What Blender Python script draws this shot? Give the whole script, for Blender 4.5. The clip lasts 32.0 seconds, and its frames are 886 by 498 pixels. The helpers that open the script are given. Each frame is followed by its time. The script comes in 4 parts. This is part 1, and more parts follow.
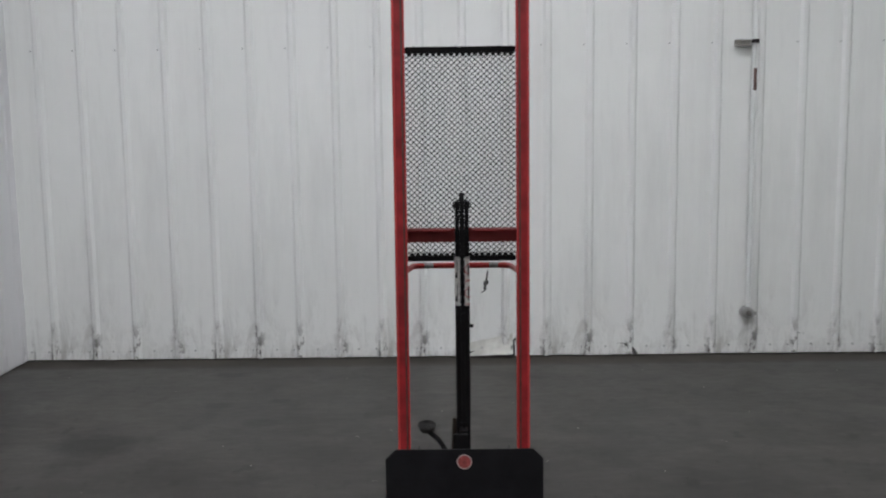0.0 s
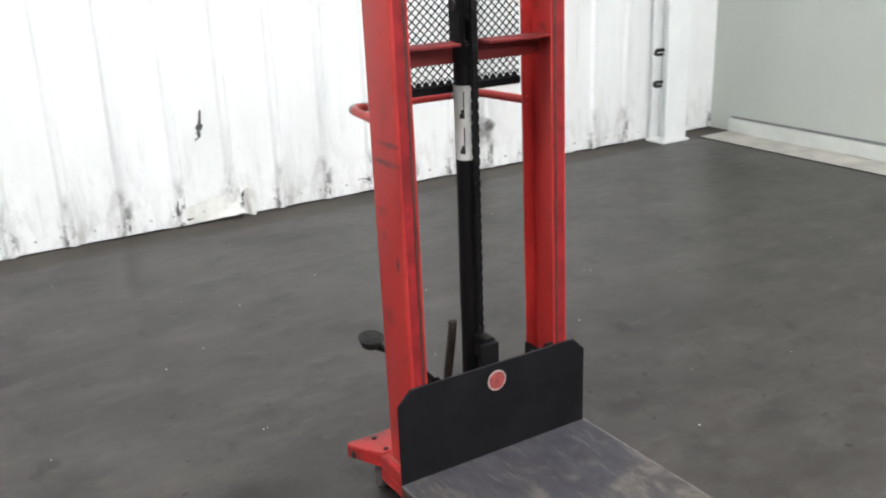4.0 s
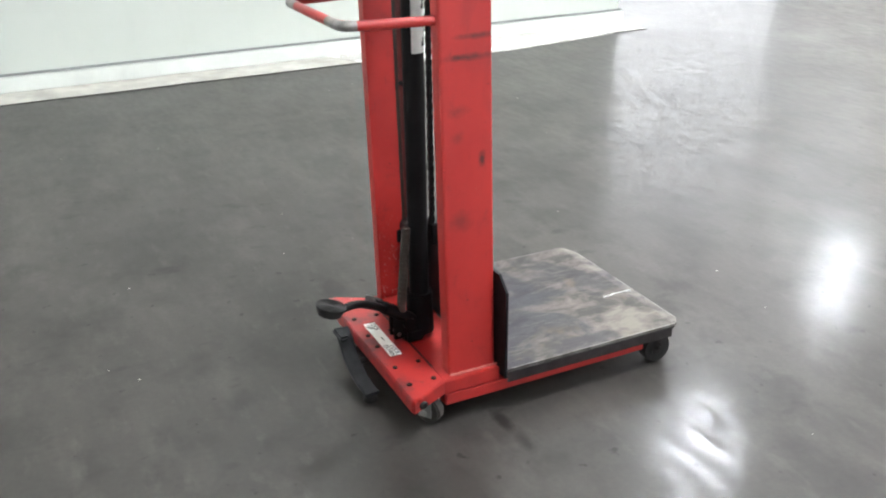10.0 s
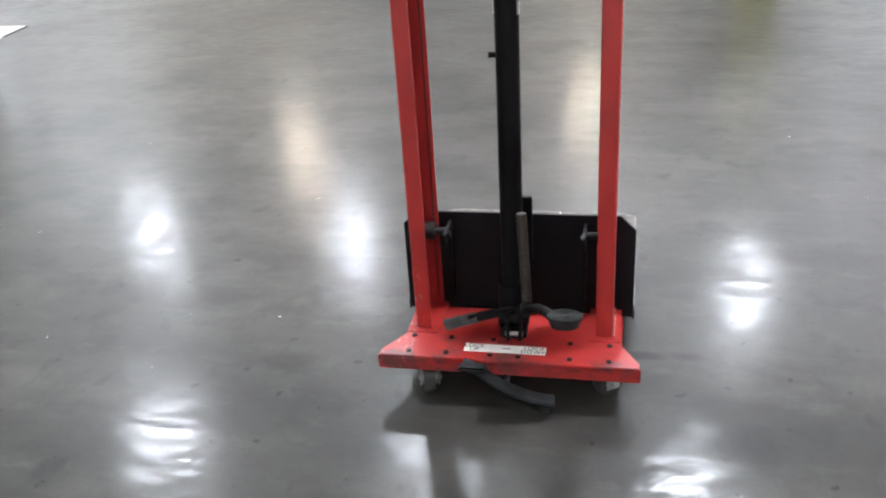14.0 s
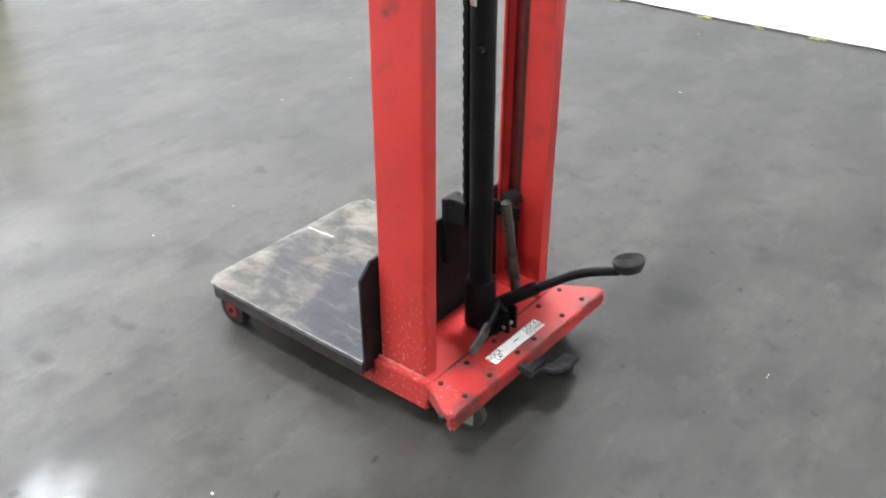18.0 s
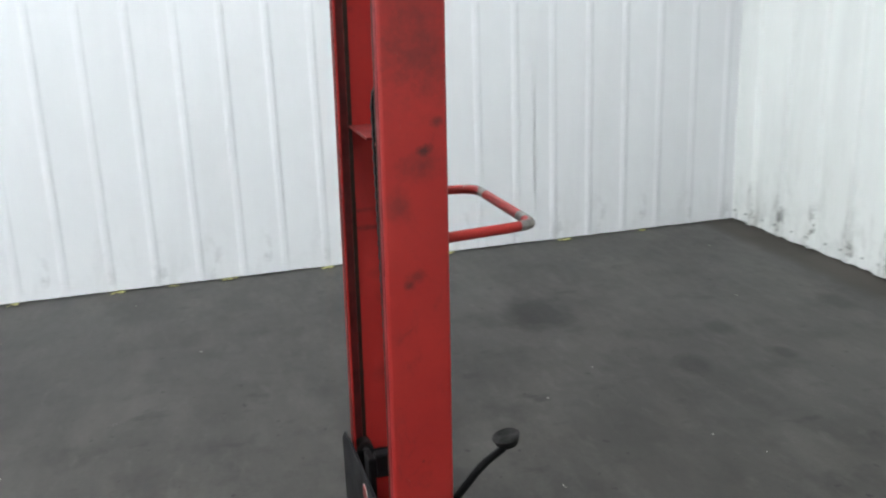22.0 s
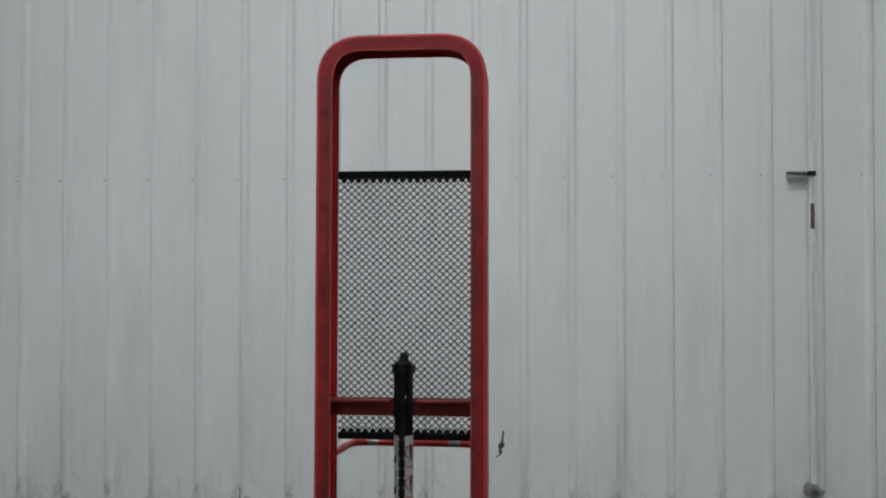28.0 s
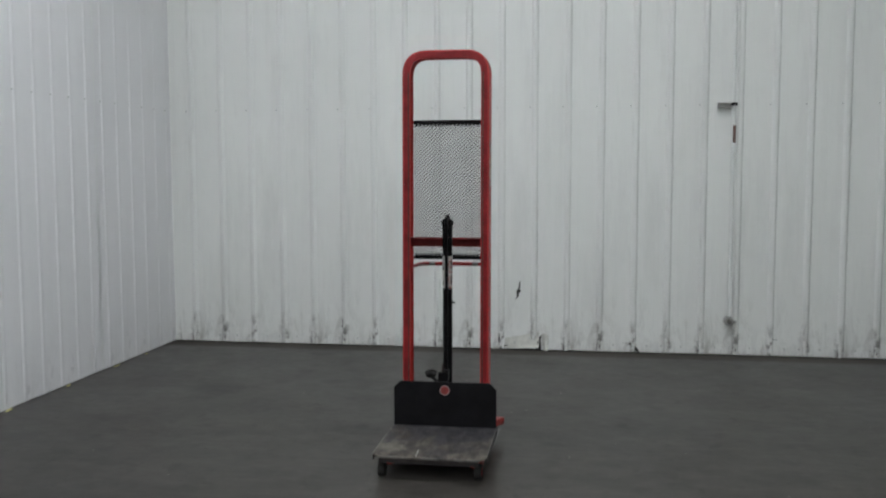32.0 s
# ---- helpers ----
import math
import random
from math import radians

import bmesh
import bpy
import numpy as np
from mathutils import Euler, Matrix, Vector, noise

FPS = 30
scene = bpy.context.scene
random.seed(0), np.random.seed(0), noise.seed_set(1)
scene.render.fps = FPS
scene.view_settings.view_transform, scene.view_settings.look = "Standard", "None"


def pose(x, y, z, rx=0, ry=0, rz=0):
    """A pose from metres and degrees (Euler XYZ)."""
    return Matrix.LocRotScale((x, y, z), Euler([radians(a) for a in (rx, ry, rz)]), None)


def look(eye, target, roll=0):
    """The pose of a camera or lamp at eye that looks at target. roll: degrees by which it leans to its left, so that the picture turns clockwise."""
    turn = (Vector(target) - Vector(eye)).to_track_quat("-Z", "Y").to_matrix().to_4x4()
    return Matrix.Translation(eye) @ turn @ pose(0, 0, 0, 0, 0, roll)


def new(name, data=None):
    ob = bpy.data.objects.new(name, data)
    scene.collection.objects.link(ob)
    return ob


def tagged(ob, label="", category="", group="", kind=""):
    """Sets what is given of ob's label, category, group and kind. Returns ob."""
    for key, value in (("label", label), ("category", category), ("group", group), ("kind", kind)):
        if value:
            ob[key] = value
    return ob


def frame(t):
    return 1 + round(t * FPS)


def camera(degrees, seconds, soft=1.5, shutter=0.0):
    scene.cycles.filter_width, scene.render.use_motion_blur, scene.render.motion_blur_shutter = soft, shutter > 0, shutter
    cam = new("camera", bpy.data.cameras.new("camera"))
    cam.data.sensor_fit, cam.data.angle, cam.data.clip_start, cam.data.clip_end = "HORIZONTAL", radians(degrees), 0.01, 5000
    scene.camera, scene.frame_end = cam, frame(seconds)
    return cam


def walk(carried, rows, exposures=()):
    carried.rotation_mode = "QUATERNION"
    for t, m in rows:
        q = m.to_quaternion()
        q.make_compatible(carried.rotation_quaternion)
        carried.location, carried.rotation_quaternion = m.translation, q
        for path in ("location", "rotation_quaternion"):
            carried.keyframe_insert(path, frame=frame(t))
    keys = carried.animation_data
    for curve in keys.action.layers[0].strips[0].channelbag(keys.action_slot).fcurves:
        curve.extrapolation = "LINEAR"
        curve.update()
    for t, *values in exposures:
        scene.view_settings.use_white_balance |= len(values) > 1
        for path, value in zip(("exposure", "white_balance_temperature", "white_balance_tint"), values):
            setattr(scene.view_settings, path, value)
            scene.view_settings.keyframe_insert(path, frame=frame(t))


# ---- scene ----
cam = camera(50.9, 32.0, soft=2.0, shutter=0.5)
PATH = [
    (0, (-0.035, -2.496, 1.168), (-0.049, -0.511, 0.92), -0.7),
    (0.5, (-0.08, -2.247, 1.171), (-0.111, -0.271, 0.863), -0.8),
    (1, (-0.155, -2.03, 1.215), (-0.068, -0.081, 0.773), -0.5),
    (1.5, (-0.272, -1.866, 1.147), (-0.063, 0.066, 0.673), -0.0),
    (2, (-0.378, -1.693, 1.138), (-0.129, 0.211, 0.576), -1.3),
    (2.5, (-0.512, -1.561, 1.126), (-0.018, 0.3, 0.586), -1.0),
    (3, (-0.647, -1.489, 1.11), (-0.04, 0.322, 0.515), -1.7),
    (3.5, (-0.787, -1.429, 1.099), (0.01, 0.296, 0.475), -2.0),
    (5.5, (-1.366, -0.955, 1.058), (0.051, 0.215, 0.27), -1.9),
    (6, (-1.49, -0.792, 1.052), (0.07, 0.126, 0.202), -0.9),
    (6.5, (-1.605, -0.573, 1.051), (0.083, 0.087, 0.207), -0.7),
    (7, (-1.66, -0.368, 1.033), (0.083, 0.082, 0.162), -1.3),
    (7.5, (-1.695, -0.169, 1.023), (0.102, 0.027, 0.169), 0.07),
    (8, (-1.736, -0.010, 1.023), (0.0803, 0.0724, 0.1899), -0.67),
    (8.5, (-1.741, 0.222, 1.025), (0.060, 0.006, 0.185), 0.02),
    (9, (-1.729, 0.416, 1.061), (0.051, 0.042, 0.230), -0.58),
    (9.5, (-1.679, 0.605, 1.059), (0.054, 0.022, 0.250), -0.39),
    (10, (-1.576, 0.799, 1.052), (0.0718, 0.0096, 0.2362), -0.90),
    (10.5, (-1.441, 0.970, 1.063), (0.1052, 0.0327, 0.2057), -0.45),
    (11, (-1.241, 1.149, 1.065), (0.155, 0.028, 0.177), -1.50),
    (11.5, (-1.060, 1.331, 1.046), (0.153, -0.026, 0.214), -0.45),
    (12, (-0.856, 1.439, 1.031), (0.226, -0.028, 0.208), -1.59),
    (12.5, (-0.660, 1.528, 1.051), (0.225, -0.056, 0.209), -2.06),
    (13, (-0.513, 1.560, 1.054), (0.215, -0.084, 0.175), -2.43),
    (13.5, (-0.341, 1.578, 1.041), (0.219, -0.115, 0.134), -3.26),
    (14, (-0.201, 1.595, 1.039), (0.1822, -0.1428, 0.1231), -3.60),
    (14.5, (-0.014, 1.589, 1.036), (0.0917, -0.1915, 0.1321), -2.93),
    (16.5, (0.704, 1.381, 1.010), (-0.0117, -0.2555, 0.1096), -3.19),
    (17, (0.834, 1.212, 1.071), (-0.0949, -0.2239, 0.0335), -0.81),
    (17.5, (0.985, 1.112, 1.063), (-0.1591, -0.1963, 0.0721), -1.19),
    (18, (1.120, 0.935, 1.090), (-0.2044, -0.1539, 0.0605), -0.67),
    (18.5, (1.227, 0.790, 1.101), (-0.253, -0.081, 0.076), -1.33),
    (19, (1.329, 0.638, 1.103), (-0.3078, 0.0168, 0.1382), -1.59),
    (19.5, (1.381, 0.479, 1.123), (-0.366, 0.098, 0.226), -2.93),
    (20, (1.469, 0.384, 1.127), (-0.357, 0.166, 0.343), -3.28),
    (20.5, (1.481, 0.245, 1.166), (-0.380, 0.196, 0.434), -3.62),
    (21, (1.570, 0.080, 1.149), (-0.335, 0.204, 0.552), -2.76),
    (21.5, (1.535, -0.100, 1.159), (-0.351, 0.231, 0.582), -2.73),
    (22, (1.489, -0.256, 1.153), (-0.355, 0.281, 0.595), -2.09),
    (22.5, (1.376, -0.467, 1.136), (-0.358, 0.372, 0.595), -2.29),
    (23, (1.353, -0.609, 1.153), (-0.294, 0.409, 0.654), -1.38),
    (23.5, (1.265, -0.804, 1.153), (-0.245, 0.432, 0.712), -1.62),
    (24, (1.152, -0.959, 1.162), (-0.222, 0.426, 0.723), -0.96),
    (24.5, (1.029, -1.111, 1.167), (-0.170, 0.441, 0.771), -1.43),
    (25, (0.855, -1.235, 1.176), (-0.139, 0.464, 0.829), -1.41),
    (25.5, (0.679, -1.310, 1.195), (-0.117, 0.509, 0.947), -1.76),
    (26, (0.554, -1.429, 1.196), (-0.039, 0.477, 1.082), -2.60),
    (26.5, (0.455, -1.547, 1.203), (0.074, 0.416, 1.219), -2.24),
    (28.5, (0.257, -2.104, 1.181), (0.103, -0.111, 1.245), -0.5),
    (29, (0.281, -2.317, 1.199), (0.156, -0.323, 1.296), -1.5),
    (29.5, (0.318, -2.555, 1.221), (0.121, -0.565, 1.273), -0.8),
    (30, (0.361, -2.78, 1.206), (0.204, -0.786, 1.226), -1.0),
    (30.5, (0.404, -3.056, 1.213), (0.196, -1.067, 1.186), -0.0),
    (31, (0.469, -3.329, 1.196), (0.228, -1.344, 1.144), -0.6),
    (31.5, (0.539, -3.583, 1.189), (0.249, -1.606, 1.09), 0.2),
    (32, (0.586, -3.851, 1.187), (0.284, -1.881, 1.02), -0.1),
]
EXPOSURES = [(0, -0.25, 6500, 16), (2, 0.35, 6500, 15), (3, 0.6, 6550, 15), (6, 2.0, 6600, 14), (9, 2.12, 6550, 13), (10, 1.52, 6450, 12), (12, 1.6, 6350, 12), (14, 1.46, 6250, 13), (17, 1.85, 6350, 11), (19, 2.12, 6350, 10),
             (20, 1.75, 6350, 9), (21, 0.95, 6350, 9), (23, 0.62, 6300, 9), (26, -0.25, 6200, 9), (28, -0.65, 6400, 11), (30, -0.65, 6400, 11), (31, -0.65, 6400, 11), (32, -0.4, 6450, 11)]
walk(cam, [(t, look(eye, target, roll)) for t, eye, target, roll in PATH], EXPOSURES)
LAMP, DAYLIGHT = 136.0, 0.95
# the first two, near the truck, are assumed lamps, out of view
LAMPS_COOL = [(-1.0, -0.5), (1.3, -0.5), (-0.75, -4.0), (1.3, -4.3), (3.65, -4.2), (-1.45, -7.2), (0.05, -7.6), (3.0, -8.05), (5.6, -8.0)]
LAMPS_WARM = [(0.5, -12.7), (4.5, -10.6)]

# ---- light ----
CEIL = 4.1
world = bpy.data.worlds.new("world")
scene.world = world
world.use_nodes = True
world.node_tree.nodes["Background"].inputs[0].default_value = (0.75, 0.8, 0.85, 1)
world.node_tree.nodes["Background"].inputs[1].default_value = 0.2


# ---- materials ----
class Mat:
    """A small node-tree writer round one Principled surface."""

    def __init__(self, name):
        self.m = bpy.data.materials.new(name)
        self.m.use_nodes = True
        self.t = self.m.node_tree
        self.b = self.t.nodes["Principled BSDF"]
        self.co = self.t.nodes.new("ShaderNodeTexCoord").outputs["Object"]

    def node(self, kind, **ins):
        n = self.t.nodes.new(kind)
        for k, v in ins.items():
            self.put(n.inputs[k.replace("_", " ")], v)
        return n

    def put(self, socket, v):
        if isinstance(v, bpy.types.NodeSocket):
            self.t.links.new(v, socket)
        else:
            socket.default_value = v

    def noise(self, scale, detail=4, rough=0.6, stretch=None, where=None, distort=0.0):
        co = where or self.co
        if stretch:
            mp = self.node("ShaderNodeMapping")
            mp.inputs["Scale"].default_value = stretch
            self.t.links.new(co, mp.inputs["Vector"])
            co = mp.outputs[0]
        n = self.node("ShaderNodeTexNoise", Vector=co, Scale=scale, Detail=detail, Roughness=rough, Distortion=distort)
        return n.outputs["Fac"]

    def ramp(self, fac, lo, hi, a=0.0, b=1.0):
        n = self.node("ShaderNodeMapRange", Value=fac)
        n.inputs["From Min"].default_value, n.inputs["From Max"].default_value = lo, hi
        n.inputs["To Min"].default_value, n.inputs["To Max"].default_value = a, b
        return n.outputs[0]

    def math(self, op, a, b):
        n = self.t.nodes.new("ShaderNodeMath")
        n.operation = op
        self.put(n.inputs[0], a)
        self.put(n.inputs[1], b)
        return n.outputs[0]

    def mix(self, fac, a, b):
        n = self.t.nodes.new("ShaderNodeMix")
        n.data_type = "RGBA"
        self.put(n.inputs[0], fac)
        for s, v in ((n.inputs[6], a), (n.inputs[7], b)):
            self.put(s, (*v, 1) if isinstance(v, tuple) and len(v) == 3 else v)
        return n.outputs[2]

    def bump(self, height, strength=0.3, distance=0.01):
        n = self.node("ShaderNodeBump", Height=height)
        n.inputs["Strength"].default_value, n.inputs["Distance"].default_value = strength, distance
        self.t.links.new(n.outputs[0], self.b.inputs["Normal"])

    def set(self, color=None, rough=None, metal=None, spec=None):
        if color is not None:
            self.put(self.b.inputs["Base Color"], (*color, 1) if isinstance(color, tuple) and len(color) == 3 else color)
        if rough is not None:
            self.put(self.b.inputs["Roughness"], rough)
        if metal is not None:
            self.put(self.b.inputs["Metallic"], metal)
        if spec is not None:
            self.put(self.b.inputs["Specular IOR Level"], spec)
        return self.m


def simple(name, color, rough=0.5, metal=0.0, vary=0.25, scale=25.0, bump=0.05, spec=0.5):
    k = Mat(name)
    n = k.noise(scale, 5)
    dark = tuple(c * (1 - vary) for c in color)
    c = k.mix(k.ramp(n, 0.35, 0.65), dark, color)
    k.bump(k.noise(scale * 6, 3), bump, 0.002)
    return k.set(c, k.ramp(n, 0.3, 0.7, rough + 0.08, max(0.05, rough - 0.08)), metal, spec)


def make_floor():
    k = Mat("polished_concrete")
    xyz = k.node("ShaderNodeSeparateXYZ", Vector=k.co)
    px, py = xyz.outputs[0], xyz.outputs[1]
    edge = k.math("MULTIPLY", k.math("SUBTRACT", k.noise(7, 5, 0.65), 0.5), 1.6)

    def stain(x, y, rx, ry):
        """A ragged patch round one place of the floor: 1 inside, 0 outside."""
        a = k.math("DIVIDE", k.math("SUBTRACT", px, x), rx)
        b = k.math("DIVIDE", k.math("SUBTRACT", py, y), ry)
        d = k.math("SQRT", k.math("ADD", k.math("MULTIPLY", a, a), k.math("MULTIPLY", b, b)), 0.0)
        return k.ramp(k.math("ADD", d, edge), 1.05, 0.45)

    big = k.noise(0.55, 3, 0.55)
    mid = k.noise(2.3, 4, 0.55, stretch=(1.0, 1.3, 1))
    blot = k.noise(6.0, 4, 0.6)
    fine = k.noise(75, 4, 0.7)
    smear = k.noise(3.4, 4, 0.55, stretch=(0.7, 1.7, 1))
    c = k.mix(k.ramp(big, 0.3, 0.7), (0.0371, 0.0338, 0.0307), (0.0545, 0.0492, 0.0443))
    c = k.mix(k.ramp(mid, 0.42, 0.7, 0, 0.75), c, (0.0222, 0.0200, 0.0179))
    c = k.mix(k.ramp(smear, 0.48, 0.72, 0, 0.6), c, (0.0750, 0.0679, 0.0608))
    c = k.mix(k.ramp(blot, 0.5, 0.7, 0, 0.65), c, (0.0181, 0.0161, 0.0144))
    scuff = k.noise(13, 4, 0.6, stretch=(0.6, 1.5, 1))
    c = k.mix(k.ramp(scuff, 0.58, 0.78, 0, 0.4), c, (0.0907, 0.0828, 0.0750))
    spots = k.noise(11, 3, 0.5, stretch=(1, 0.6, 1))
    c = k.mix(k.ramp(spots, 0.64, 0.74, 0, 0.55), c, (0.0099, 0.0087, 0.0077))
    drops = k.noise(27, 2, 0.45)
    c = k.mix(k.ramp(drops, 0.7, 0.75, 0, 0.7), c, (0.0090, 0.0075, 0.0064))
    c = k.mix(k.ramp(fine, 0.3, 0.8, 0, 0.35), c, (0.0206, 0.0194, 0.0182))
    # oil marks beside the truck and along the walls
    for x, y, rx, ry, m in STAINS:
        c = k.mix(k.math("MULTIPLY", stain(x, y, rx, ry), m), c, (0.0109, 0.0092, 0.0085))
    # unpolished dusty strip along the back wall
    dust = k.ramp(k.math("ADD", py, k.math("MULTIPLY", edge, 0.03)), 2.08, 2.16)
    c = k.mix(k.math("MULTIPLY", dust, k.ramp(mid, 0.3, 0.6, 0.9, 0.5)), c, (0.0754, 0.0667, 0.0575))
    # a hazy sheen under a thin, patchy polish
    worn = k.noise(1.5, 5, 0.6, distort=0.5)
    polish = k.math("ADD", k.ramp(worn, 0.3, 0.7, 0.08, 0.1), k.ramp(fine, 0.3, 0.7, 0.0, 0.015))
    haze = k.math("ADD", k.ramp(worn, 0.3, 0.7, 0.34, 0.42), k.math("MULTIPLY", dust, 0.3))
    wave = k.noise(24, 5, 0.68)
    ripple = k.node("ShaderNodeBump", Height=wave, Strength=1.0, Distance=0.001)
    k.put(k.b.inputs["Coat Normal"], ripple.outputs[0])
    dull = k.ramp(k.noise(9, 5, 0.65), 0.3, 0.7, 1.0, 0.6)
    stroke = k.ramp(k.noise(22, 5, 0.7, stretch=(0.55, 1.5, 1)), 0.43, 0.57, 0.12, 1.0)
    weight = k.math("MULTIPLY", k.math("MULTIPLY", dull, stroke), k.math("SUBTRACT", 1.0, dust))
    k.put(k.b.inputs["Coat Weight"], k.math("MULTIPLY", weight, 0.52))
    k.put(k.b.inputs["Coat Roughness"], polish)
    k.put(k.b.inputs["Coat IOR"], 1.35)
    return k.set(c, haze, 0.0, 0.085)


# x, y, half widths, strength
STAINS = [(-0.25, 0.04, 0.05, 0.018, 0.8), (-0.33, 0.035, 0.05, 0.02, 0.7), (-0.43, 0.29, 0.05, 0.07, 0.45), (0.46, 0.134, 0.09, 0.05, 0.6), (-1.38, 0.92, 0.22, 0.14, 0.9), (-0.775, 1.5, 0.08, 0.05, 0.9),
          (-1.11, 1.96, 0.1, 0.06, 0.9), (-0.82, 1.19, 0.09, 0.06, 0.7), (-1.05, 1.44, 0.08, 0.06, 0.75)]


def make_wall(name, base, grime=1.0):
    k = Mat(name)
    n1 = k.noise(0.9, 4)
    n2 = k.noise(5, 6, 0.7, stretch=(1, 1, 0.13))
    c = k.mix(k.ramp(n1, 0.3, 0.7), tuple(v * 0.92 for v in base), base)
    c = k.mix(k.ramp(n2, 0.5, 0.78, 0, 0.45 if grime == 1.0 else 0.2), c, tuple(v * 0.68 for v in base))
    if grime:
        z = k.node("ShaderNodeSeparateXYZ", Vector=k.co).outputs[2]
        low = k.ramp(z, 0.03, 0.42, 1, 0)
        smear = k.noise(7, 7, 0.75, stretch=(1.6, 1.6, 0.5), distort=0.5)
        m = k.math("MULTIPLY", k.ramp(smear, 0.5, 0.68), low)
        c = k.mix(k.math("MULTIPLY", m, 0.5 * grime), c, (0.16, 0.145, 0.12))
        # knocks and caught dirt at the feet of the ribs
        x = k.node("ShaderNodeSeparateXYZ", Vector=k.co).outputs[0]
        off = k.math("ABSOLUTE", k.math("SUBTRACT", k.math("FRACT", k.math("DIVIDE", x, 0.2147), 0.0), 0.5), 0.0)
        foot = k.math("ADD", k.ramp(off, 0.05, 0.17, 1, 0), 0.12)
        chip = k.noise(19, 5, 0.7, stretch=(1, 1, 0.55))
        lower = k.math("MULTIPLY", k.ramp(z, 0.04, 0.22, 1, 0), foot)
        m2 = k.math("MULTIPLY", k.ramp(chip, 0.5, 0.58), lower)
        c = k.mix(k.math("MULTIPLY", m2, 0.9 * grime), c, (0.06, 0.052, 0.045))
    k.bump(k.noise(3.0, 3), 0.25, 0.02)
    return k.set(c, 0.42, 0.0, 0.5)


def make_red():
    k = Mat("red_enamel")
    xyz = k.node("ShaderNodeSeparateXYZ", Vector=k.co)
    n = k.noise(6, 5, 0.65)
    c = k.mix(k.ramp(n, 0.3, 0.75), (0.39, 0.0225, 0.018), (0.30, 0.016, 0.0145))
    scuff = k.noise(5, 6, 0.7, stretch=(1, 1, 0.5), distort=0.8)
    c = k.mix(k.ramp(scuff, 0.54, 0.74, 0, 0.6), c, (0.14, 0.014, 0.015))
    rub = k.noise(18, 6, 0.75, stretch=(1, 1, 0.6), distort=0.7)
    c = k.mix(k.ramp(rub, 0.57, 0.76, 0, 0.5), c, (0.09, 0.014, 0.014))
    mark = k.noise(34, 3, 0.6, stretch=(1, 1, 2.2))
    c = k.mix(k.ramp(mark, 0.7, 0.75, 0, 0.4), c, (0.03, 0.012, 0.012))
    chip = k.noise(70, 3, 0.6)
    c = k.mix(k.ramp(chip, 0.72, 0.77, 0, 0.35), c, (0.3, 0.17, 0.15))
    # scuffs and greasy marks on the outer faces of the uprights: side, y, z, half sizes, strength
    ragged = k.math("MULTIPLY", k.math("SUBTRACT", k.noise(45, 4, 0.65), 0.5), 2.0)
    for side, y0, z0, ry, rz, m in ((-1, 0.074, 0.707, 0.045, 0.006, 0.7), (-1, 0.096, 0.707, 0.014, 0.006, 0.9), (-1, 0.062, 0.742, 0.034, 0.005, 0.7), (-1, 0.053, 0.523, 0.006, 0.012, 0.9),
                                    (-1, 0.1, 0.615, 0.02, 0.01, 0.5), (-1, 0.1, 0.568, 0.012, 0.01, 0.4), (-1, 0.095, 0.41, 0.02, 0.016, 0.45), (1, 0.1, 0.912, 0.012, 0.008, 0.9),
                                    (1, 0.095, 0.89, 0.03, 0.02, 0.5), (1, 0.121, 0.953, 0.01, 0.008, 0.7), (1, 0.069, 0.706, 0.008, 0.007, 0.7), (1, 0.08, 0.72, 0.016, 0.01, 0.5),
                                    (1, 0.055, 0.83, 0.02, 0.025, 0.4), (1, 0.09, 1.16, 0.06, 0.16, 0.4), (1, 0.1, 1.05, 0.05, 0.05, 0.35)):
        a = k.math("DIVIDE", k.math("SUBTRACT", xyz.outputs[1], y0), ry)
        b = k.math("DIVIDE", k.math("SUBTRACT", xyz.outputs[2], z0), rz)
        d = k.math("ADD", k.math("SQRT", k.math("ADD", k.math("MULTIPLY", a, a), k.math("MULTIPLY", b, b)), 0.0), ragged)
        face = k.ramp(k.math("MULTIPLY", xyz.outputs[0], side), 0.178, 0.184)
        c = k.mix(k.math("MULTIPLY", face, k.ramp(d, 1.4, 0.2, 0, m)), c, (0.035, 0.014, 0.013))
    # knocked paint low on one upright
    low = k.math("MULTIPLY", k.ramp(xyz.outputs[2], 0.3, 0.12), k.ramp(xyz.outputs[0], 0.165, 0.18))
    flake = k.noise(190, 3, 0.6, stretch=(1, 1, 0.6))
    c = k.mix(k.math("MULTIPLY", k.ramp(flake, 0.6, 0.65, 0, 0.8), low), c, (0.45, 0.3, 0.27))
    step = k.math("MULTIPLY", k.ramp(xyz.outputs[2], 0.1, 0.096), k.ramp(xyz.outputs[1], 0.13, 0.15))
    c = k.mix(k.math("MULTIPLY", step, k.ramp(k.noise(16, 4, 0.6), 0.5, 0.65, 0, 0.75)), c, (0.09, 0.03, 0.03))
    # the step plate's rim, rubbed dark by shoes and knocks
    y = xyz.outputs[1]
    deck = k.math("MULTIPLY", k.ramp(xyz.outputs[2], 0.1, 0.096), k.ramp(y, 0.196, 0.216))
    c = k.mix(k.math("MULTIPLY", deck, k.ramp(k.noise(28, 6, 0.7), 0.48, 0.64, 0, 0.7)), c, (0.05, 0.024, 0.024))
    k.bump(k.noise(40, 4), 0.06, 0.002)
    return k.set(c, k.ramp(n, 0.3, 0.7, 0.52, 0.38), 0.0, 0.45)


